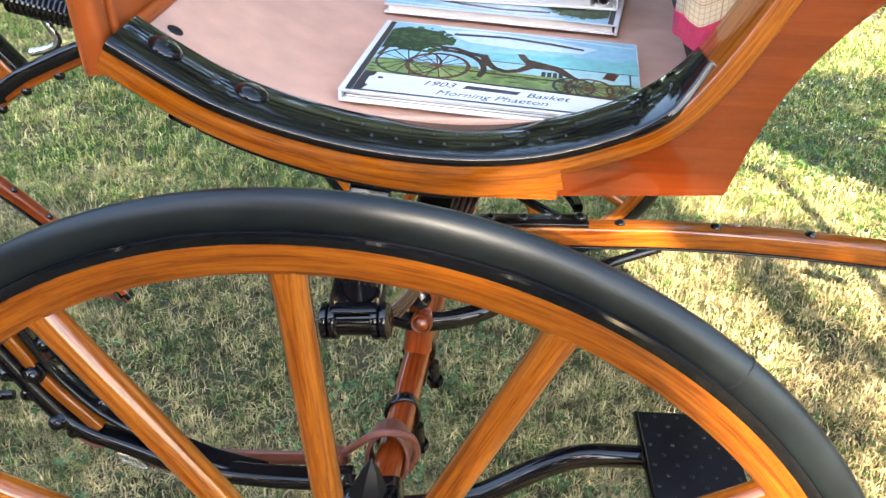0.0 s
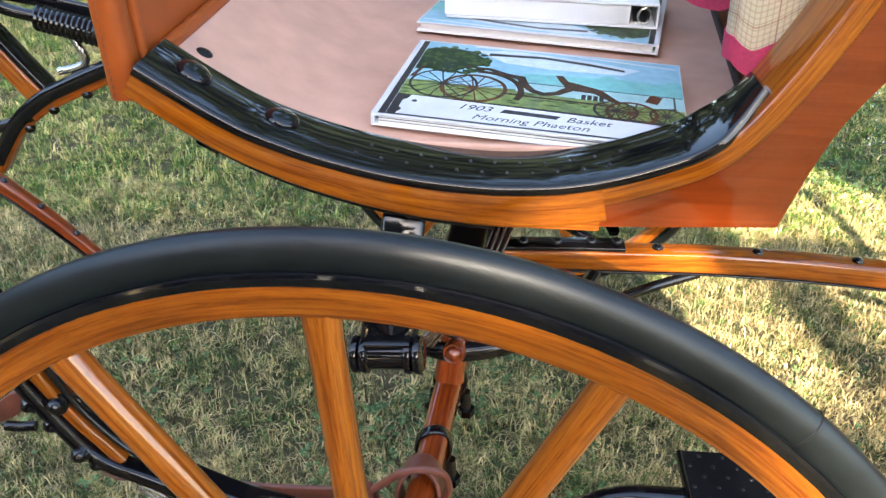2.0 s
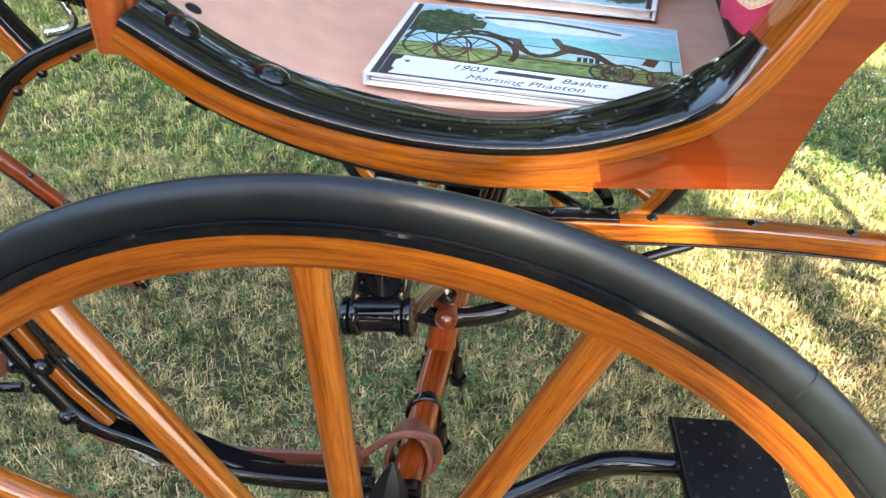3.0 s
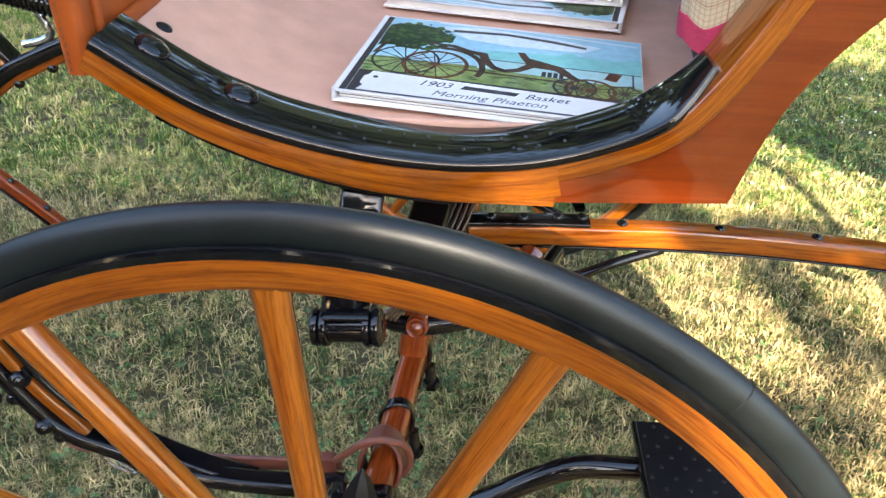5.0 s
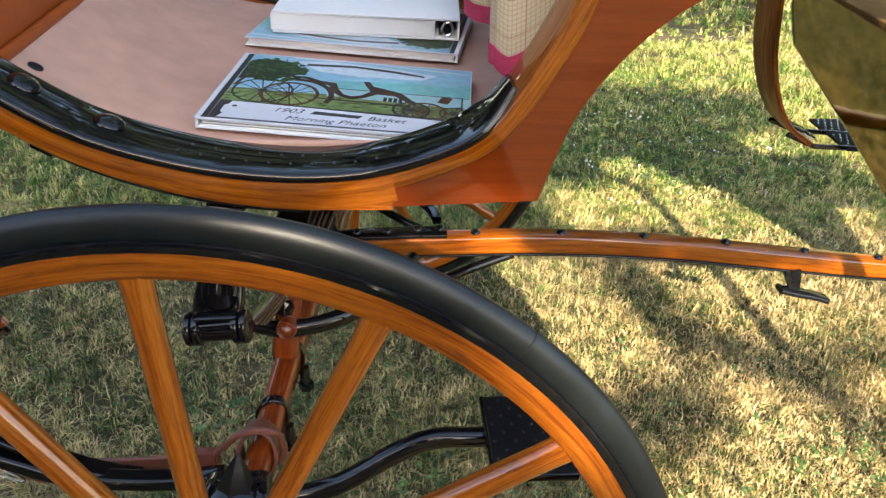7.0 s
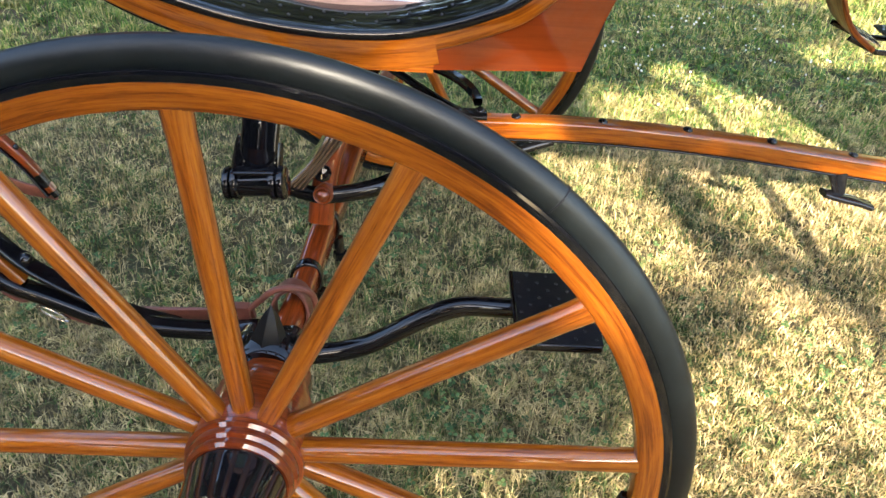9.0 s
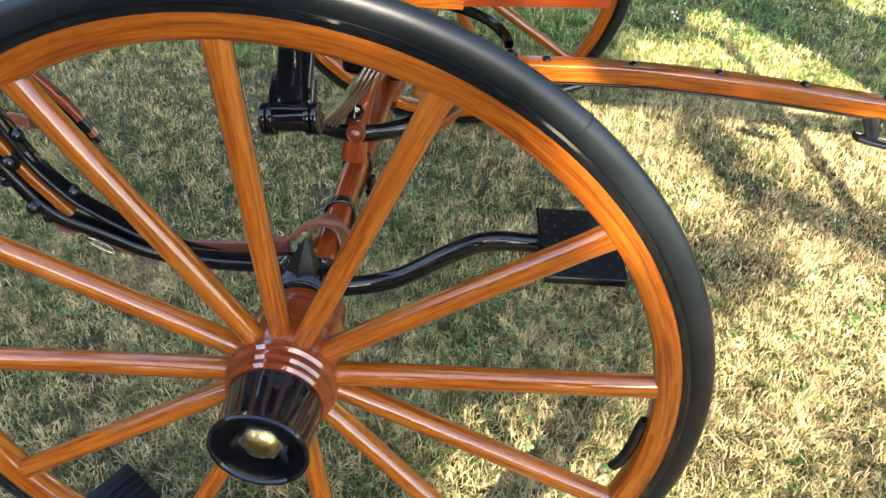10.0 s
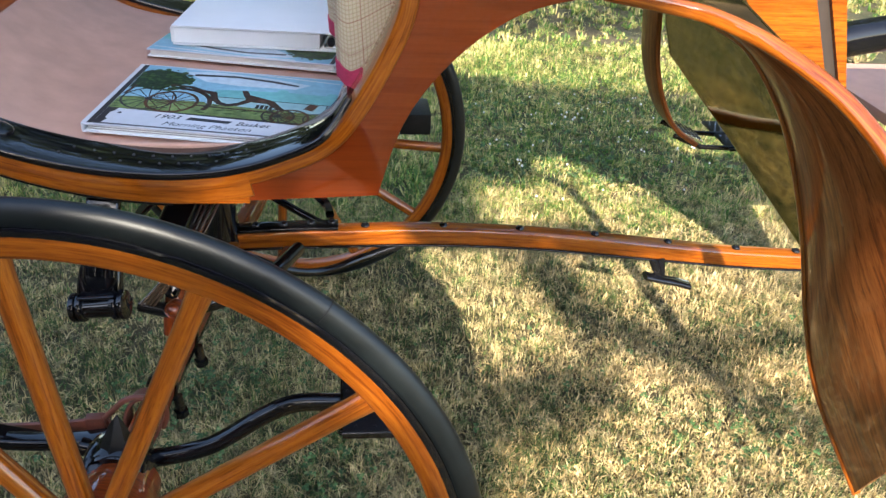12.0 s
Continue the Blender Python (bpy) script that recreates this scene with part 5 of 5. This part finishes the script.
    for cx, cy, r, w, ink_of in ((0.053, 0.094, 0.037, 0.003, P_DARK), (0.086, 0.090, 0.036, 0.0046, P_RUST), (0.235, 0.070, 0.023, 0.003, P_DARK), (0.251, 0.068, 0.027, 0.0042, P_RUST), (0.286, 0.069, 0.018, 0.0025, P_DARK)):
        ink("printed_wheel", ring_shape("printed_wheel", cx, cy, r, w, zc, 1.05), ink_of)
        ink("printed_hub", flat_shape("printed_hub", [(cx + 0.0045 * math.cos(q), cy + 0.0045 * math.sin(q)) for q in np.linspace(0, 6.28, 11)[:-1]], zc, 0.00003), ink_of)
        for q in range(7):
            a = math.pi * q / 7
            c, s = math.cos(a) * r * 0.96, math.sin(a) * r * 1.0
            nx, ny = -math.sin(a) * 0.0008, math.cos(a) * 0.0008
            ink("printed_spoke", flat_shape("printed_spoke", [(cx - c - nx, cy - s - ny), (cx + c - nx, cy + s - ny), (cx + c + nx, cy + s + ny), (cx - c + nx, cy - s + ny)], zc - 0.00003, 0.00003), ink_of)
    ink("printed_fender", ring_shape("printed_fender", 0.090, 0.088, 0.050, 0.007, zc + 0.00002, 1.06, 30, 98, -22), P_BROWN)
    body = [(0.066, 0.146), (0.095, 0.143), (0.128, 0.126), (0.136, 0.106), (0.146, 0.094), (0.160, 0.088), (0.176, 0.094), (0.190, 0.110), (0.212, 0.108), (0.230, 0.090), (0.245, 0.088), (0.235, 0.098), (0.219, 0.120), (0.196, 0.130), (0.183, 0.135), (0.176, 0.150), (0.168, 0.149), (0.174, 0.132), (0.181, 0.118), (0.172, 0.103), (0.160, 0.097), (0.150, 0.102), (0.142, 0.116), (0.136, 0.136), (0.116, 0.140), (0.098, 0.150), (0.068, 0.151)]
    ink("printed_body", flat_shape("printed_body", body, zc + 0.00004, 0.00003), P_BROWN)
    ink("printed_beam", flat_shape("printed_beam", [(0.118, 0.082), (0.16, 0.080), (0.232, 0.078), (0.232, 0.0815), (0.16, 0.084), (0.118, 0.086)], zc + 0.00002, 0.00003), P_BROWN)
    ink("printed_seat", flat_shape("printed_seat", [(0.264, 0.100), (0.277, 0.096), (0.283, 0.116), (0.270, 0.120)], zc + 0.00004, 0.00003), P_RUST)
    # name label
    lab = [(0.022, 0.006), (0.292, 0.006), (0.292, 0.016), (0.298, 0.022), (0.298, 0.036), (0.292, 0.044), (0.028, 0.054), (0.026, 0.044), (0.022, 0.040), (0.022, 0.022), (0.026, 0.018)]
    ink("printed_band", flat_shape("printed_band", [(0.013, 0.003), (0.302, 0.003), (0.302, 0.052), (0.013, 0.056)], z + 4.8e-05), P_DARK)
    ink("name_label", flat_shape("name_label", lab, z + 0.00036), P_LABEL)
    ink("label_stud", flat_shape("label_stud", [(0.034 + 0.003 * math.cos(q), 0.040 + 0.003 * math.sin(q)) for q in np.linspace(0, 6.28, 13)[:-1]], z + 0.000396), P_INK)
    zt = z + 0.00042
    ink("lettering", words("lettering", "1903", 0.0175, 0.078, 0.033, zt), P_INK)
    ink("covered_word", flat_shape("covered_word", [(0.122, 0.0335), (0.178, 0.0315), (0.182, 0.0400), (0.126, 0.0425)], zt, 0.00003), P_INK)
    ink("lettering", words("lettering", "Basket", 0.0165, 0.187, 0.0290, zt), P_INK)
    ink("lettering", words("lettering", "Morning Phaeton", 0.0165, 0.096, 0.0125, zt), P_INK)
    return book


def frame_of(origin, u, v):
    """A pose from a corner, the way along the width and the way along the depth."""
    x = Vector(u).normalized()
    z = x.cross(Vector(v)).normalized()
    return Matrix.Translation(origin) @ Matrix((x, z.cross(x), z)).transposed().to_4x4()


album(frame_of((-0.0465, 0.8743, 0.8537), (0.990, -0.1367, -0.022), (0.1374, 0.9904, 0.0181)) @ Matrix.Diagonal((1.0325, 1.044, 1.0, 1.0)), "landscape photo album with a glossy printed cover, on the carriage floor")
B2 = frame_of((-0.0295, 1.2040, 0.8510), (0.9766, -0.2145, 0.0), (0.2145, 0.9766, 0.0)) @ Matrix.Diagonal((1.055, 1.044, 1.0, 1.0))
album(B2 @ Matrix.Translation((0.305, 0.222, 0)) @ pose(0, 0, 0, 0, 0, 180), "landscape photo album with a glossy printed cover under a binder")


def binder():
    m = frame_of((0.0100, 1.2240, 0.8655), (0.9969, -0.095, 0.0), (0.095, 0.997, 0))
    W, D, T = 0.283, 0.292, 0.031
    b = new("ring_binder")
    b.rotation_mode = "QUATERNION"
    b.matrix_basis = m
    tagged(b, "white vinyl ring binder lying on a photo album", "binder")
    part("back_board", block("back_board", W, D, 0.003, 0.0013), M_VINYL, b, "", m @ Matrix.Translation((W / 2, D / 2, 0.0015)))
    part("front_board", block("front_board", W, D, 0.003, 0.0013), M_VINYL, b, "", m @ Matrix.Translation((W / 2, D / 2, T)))
    part("spine_board", block("spine_board", 0.003, D, T, 0.0013), M_VINYL, b, "", m @ Matrix.Translation((W, D / 2, T / 2)))
    part("page_block", block("page_block", 0.250, D - 0.004, T - 0.006, 0.002), M_VINYL, b, "", m @ Matrix.Translation((0.122, D / 2, 0.0035 + (T - 0.006) / 2)))
    part("flap", sweep("flap", [(0.001, 0.003, T - 0.001), (0.003, 0.003, 0.006)], rrect(0.006, 0.002, 0.0008), (0, 1, 0)), M_VINYL, b, "", m)
    for k in range(1):
        pts = [Vector((W - 0.017 + 0.0085 * math.cos(a), 0.006, 0.016 + 0.010 * math.sin(a))) for a in np.linspace(0, 2 * math.pi, 21)]
        part("ring", sweep("ring", pts, round_section(0.0018, 8), (0, 1, 0), cap=False), M_STEEL, b, "steel binder ring", m)
    part("ring_plate", block("ring_plate", 0.020, D - 0.02, 0.004, 0.001), M_STEEL, b, "", m @ Matrix.Translation((W - 0.020, D / 2, 0.005)))


binder()


# ---- ribbed rubber chock on the grass ----
chock = thing("wheel_chock", "black ribbed rubber wheel chock lying in the grass", "chock", (-0.31, 0.64, 0.03))
CH = pose(-0.285, 0.588, 0.024, 0, 12, -35)
part("wedge", plate("wedge", [(-0.075, -0.03), (0.075, -0.03), (0.075, -0.012), (-0.055, 0.016), (-0.075, 0.016)], -0.045, 0.045, 0.003), M_STEP, chock, "", CH)
rib = block("rib", 0.005, 0.088, 0.006, 0.0015)
for k in range(11):
    x = -0.052 + 0.012 * k
    part("rib", rib, M_STEP, chock, "", CH @ Matrix.Translation((x, 0, 0.0165 - (x + 0.055) * 0.215)))


# ---- clover among the grass ----
def clover(name, zones, seed):
    rng = np.random.default_rng(seed)
    verts, faces = [], []
    for x0, x1, y0, y1, n in zones:
        for _ in range(n):
            x, y, z = rng.uniform(x0, x1), rng.uniform(y0, y1), rng.uniform(0.028, 0.055)
            a0, s = rng.uniform(0, 6.28), rng.uniform(0.0028, 0.0055)
            tilt = rng.uniform(-0.35, 0.35, 2)
            for k in range(3):
                a = a0 + k * 2.094
                c = np.array([x + s * math.cos(a), y + s * math.sin(a)])
                base = len(verts)
                for q in range(6):
                    b = a + q * 1.047
                    px, py = c[0] + s * 0.85 * math.cos(b), c[1] + s * 0.85 * math.sin(b)
                    verts.append((px, py, z + tilt[0] * (px - x) + tilt[1] * (py - y) + (0.0015 if q % 2 else 0)))
                faces.append(tuple(range(base, base + 6)))
    me = mesh_of(name, verts, faces)
    me.materials.append(M_CLOVER)
    return tagged(new(name, me), "green clover leaves growing through the lawn", "clover", kind="stuff")


clover("clover", [(0.75, 1.8, 2.35, 3.5, 1500), (0.75, 1.6, 1.0, 1.6, 90), (-0.6, 0.6, 0.55, 1.7, 150), (-0.25, 0.05, 1.05, 1.35, 160), (-0.1, 0.25, 1.3, 1.75, 150), (0.2, 0.55, 0.85, 1.1, 90), (-0.9, -0.5, 1.0, 1.5, 90), (-0.9, -0.4, 1.9, 2.6, 160), (0.25, 0.4, 0.8, 0.95, 12), (0.95, 1.4, 0.95, 1.2, 90)], 8)


def flowers():
    rng = np.random.default_rng(2)
    one = revolve("clover_flower", [(0.0005, 0), (0.006, 0.001), (0.0085, 0.005), (0.008, 0.010), (0.005, 0.014), (0.0005, 0.0155)], 9)
    one.materials.append(M_FLOWER)
    for k in range(60):
        x, y = (rng.uniform(0.85, 1.7), rng.uniform(2.45, 3.25)) if k < 56 else (rng.uniform(0.9, 1.5), rng.uniform(2.2, 2.5))
        ob = new("clover_flower", one)
        ob.location = (x, y, rng.uniform(0.045, 0.065))
        s = rng.uniform(0.35, 0.6)
        ob.scale = (s, s, s)
        tagged(ob, "small white clover flower head in the grass", "flower", "clover flowers")


flowers()


# ---- added, out of view: a shade tree behind the camera, and woods round the field ----
def leaf_mesh(name, centres, size, seed, material):
    rng = np.random.default_rng(seed)
    n = len(centres)
    a = rng.normal(0, 1, (n, 3))
    a /= np.linalg.norm(a, axis=1)[:, None]
    b = np.cross(a, rng.normal(0, 1, (n, 3)))
    b /= np.linalg.norm(b, axis=1)[:, None]
    s = size * rng.uniform(0.7, 1.3, (n, 1))
    v = np.stack([centres - a * s, centres + b * s * 0.55, centres + a * s, centres - b * s * 0.55], 1).reshape(-1, 3)
    f = (4 * np.arange(n)[:, None] + np.arange(4)).tolist()
    me = bpy.data.meshes.new(name)
    me.from_pydata(v.tolist(), [], f)
    me.update()
    me.materials.append(material)
    return me


def inside(x, y, poly):
    hit = False
    for (x1, y1), (x2, y2) in zip(poly, poly[1:] + poly[:1]):
        if (y1 > y) != (y2 > y) and x < (x2 - x1) * (y - y1) / (y2 - y1) + x1:
            hit = not hit
    return hit


CAST = Vector((SUN.x / SUN.z, SUN.y / SUN.z))     # sideways run of a sun ray for each metre it climbs
# Ground areas to be shaded; the added leaves are set sunward of them.
MAIN = [(-2.5, -1.2), (0.15, -1.2), (0.165, 0.60), (0.175, 0.89), (0.40, 0.905), (0.55, 0.92), (0.60, 1.00), (0.64, 1.15), (0.64, 1.35), (0.60, 1.48), (0.56, 1.58), (0.51, 1.66), (0.478, 1.75), (0.472, 1.83), (0.50, 1.87), (0.53, 1.90), (0.50, 1.945), (0.42, 1.985), (0.33, 2.005), (0.33, 2.11), (0.62, 2.115), (0.76, 2.16), (0.74, 2.45), (0.78, 3.0), (0.80, 3.7), (0.5, 4.4), (-2.5, 4.6)]
PATCHES = [[(0.48, 1.14), (0.80, 1.18), (0.96, 1.27), (0.97, 1.37), (0.87, 1.39), (0.72, 1.38), (0.55, 1.30)], [(0.55, 0.15), (1.7, 0.15), (1.7, 1.05), (0.72, 1.05), (0.60, 0.85)],
           [(0.78, 2.50), (0.98, 2.46), (1.00, 2.64), (0.78, 2.70)], [(0.80, 2.95), (1.3, 2.92), (1.9, 3.0), (2.0, 3.35), (1.3, 3.45), (0.8, 3.6)], [(1.45, 2.36), (1.95, 2.33), (2.05, 2.52), (1.6, 2.60), (1.42, 2.58)], [(0.8, 4.35), (2.6, 4.45), (3.0, 5.6), (0.6, 5.6)],
           [(0.80, 1.90), (0.97, 1.94), (0.98, 1.76), (1.05, 1.60), (1.17, 1.53), (1.56, 1.52), (1.54, 1.46), (1.21, 1.46), (1.24, 1.38), (1.36, 1.24), (1.52, 1.12), (1.48, 1.06), (1.30, 1.20), (1.15, 1.37), (1.03, 1.45), (0.95, 1.51), (0.88, 1.60), (0.86, 1.77)], [(0.60, 2.005), (0.81, 2.00), (0.81, 2.10), (0.60, 2.10)], [(0.85, 2.00), (1.12, 1.99), (1.12, 2.10), (0.85, 2.10)], [(0.76, 2.45), (0.92, 2.5), (0.94, 2.9), (0.98, 3.1), (0.76, 3.6)]]


def unseen_shade_tree():
    rng = np.random.default_rng(11)
    tree = thing("unseen_shade_tree", "unseen broadleaf tree added to shade the lawn and carriage", "tree", (-3.6, -4.6, 0.0))
    trunk = smooth([(-3.6, -4.6, -0.1), (-3.55, -4.55, 1.2), (-3.45, -4.4, 2.6), (-3.2, -4.1, 3.9), (-2.9, -3.6, 5.0)], 5)
    part("trunk", sweep("trunk", trunk, round_section(0.24, 14), (1, 0, 0), lambda s: 1.25 - 0.75 * s), M_BARK, tree)
    for k in range(9):
        a = rng.uniform(-0.6, 2.2)
        start = trunk[rng.integers(9, 20)]
        end = start + Vector((math.cos(a) * rng.uniform(1.4, 3.2), math.sin(a) * rng.uniform(1.0, 2.6), rng.uniform(0.7, 1.6)))
        foot = (end.x - CAST.x * end.z, end.y - CAST.y * end.z)
        if foot[0] > 0.3 and -0.5 < foot[1] < 4.5:
            continue
        part("limb", sweep("limb", smooth([start, start.lerp(end, 0.4) + Vector((0, 0, 0.3)), end], 6), round_section(0.07, 9), (0.3, 0.2, 1), lambda s: 1.0 - 0.75 * s), M_BARK, tree)
    pts = []
    while len(pts) < 52000:
        gx, gy = rng.uniform(-2.5, 0.85), rng.uniform(-1.2, 4.6)
        if not inside(gx + rng.normal(0, 0.012), gy + rng.normal(0, 0.012), MAIN):
            continue
        if noise.noise(Vector((gx * 2.6, gy * 2.6, 4.0))) > 0.62 and rng.uniform() < 0.9:
            continue
        z = rng.uniform(4.1, 5.6)
        pts.append((gx + CAST.x * z, gy + CAST.y * z, z))
    for i, (poly, n) in enumerate(zip(PATCHES, (680, 130, 160, 1650, 350, 1850, 590, 190, 230, 310))):
        xs, ys = [p[0] for p in poly], [p[1] for p in poly]
        k = 0
        while k < n:
            gx, gy = rng.uniform(min(xs), max(xs)), rng.uniform(min(ys), max(ys))
            if inside(gx, gy, poly):
                z = rng.uniform(2.3, 2.7) if i in (7, 8) else rng.uniform(4.1, 5.0)     # an added low twig shades the perch
                pts.append((gx + CAST.x * z, gy + CAST.y * z, z))
                k += 1
    # stray twigs, added to dapple the open lawn
    for _ in range(15):
        gx, gy, z = rng.uniform(0.45, 2.4), rng.uniform(0.2, 4.2), rng.uniform(4.2, 5.4)
        for q in rng.normal(0, 1, (int(rng.integers(8, 32)), 2)) * np.array([0.13, 0.06]):
            pts.append((gx + q[0] + CAST.x * z, gy + q[1] + CAST.y * z, z))
    # boughs added over the carriage to block sky light and its reflections
    for k in range(38):
        cx, cy, cz = (rng.uniform(-0.8, 4.5), rng.uniform(2.6, 6.5), rng.uniform(4.0, 6.8))
        spread = rng.normal(0, 1, (340, 3)) * np.array([0.42, 0.36, 0.20])
        pts += [(cx + q[0], max(2.2, cy + q[1]), cz + q[2]) for q in spread]
    part("crown", leaf_mesh("crown", np.array(pts), 0.045, 4, M_LEAF), None, tree, "unseen leaf screen with gaps, placed to cast the shade pattern")


unseen_shade_tree()


def woods():
    # Out-of-view belt, added to cut low sky light and shape reflections.
    rng = np.random.default_rng(21)
    pts = []
    for k in range(64):
        a = 2 * math.pi * k / 64 + rng.normal(0, 0.03)
        r = rng.uniform(19, 27)
        if math.cos(a) > 0.3 and math.sin(a) < 0.15:      # gap left so the varnish mirrors low sky
            continue
        ahead, sunward = math.sin(a) > 0.45, math.sin(a) < -0.75
        high, wide = (rng.uniform(9, 12) if math.cos(a) < -0.4 else rng.uniform(15, 20)) if ahead else rng.uniform(8, 11) if sunward else rng.uniform(6, 9), rng.uniform(1.8, 3.0)
        n = 620
        d = rng.normal(0, 1, (n, 3))
        d /= np.linalg.norm(d, axis=1)[:, None]
        q = rng.uniform(0.4, 1.0, (n, 1)) ** 0.5
        pts.append(d * q * np.array([wide, wide, high * 0.5]) + np.array([r * math.cos(a), r * math.sin(a), high * 0.52]))
    me = leaf_mesh("far_woods", np.concatenate(pts), 0.62, 6, M_FAR)
    tagged(new("far_woods", me), "unseen belt of woods added round the field to screen low sky", "woods", kind="stuff")


woods()
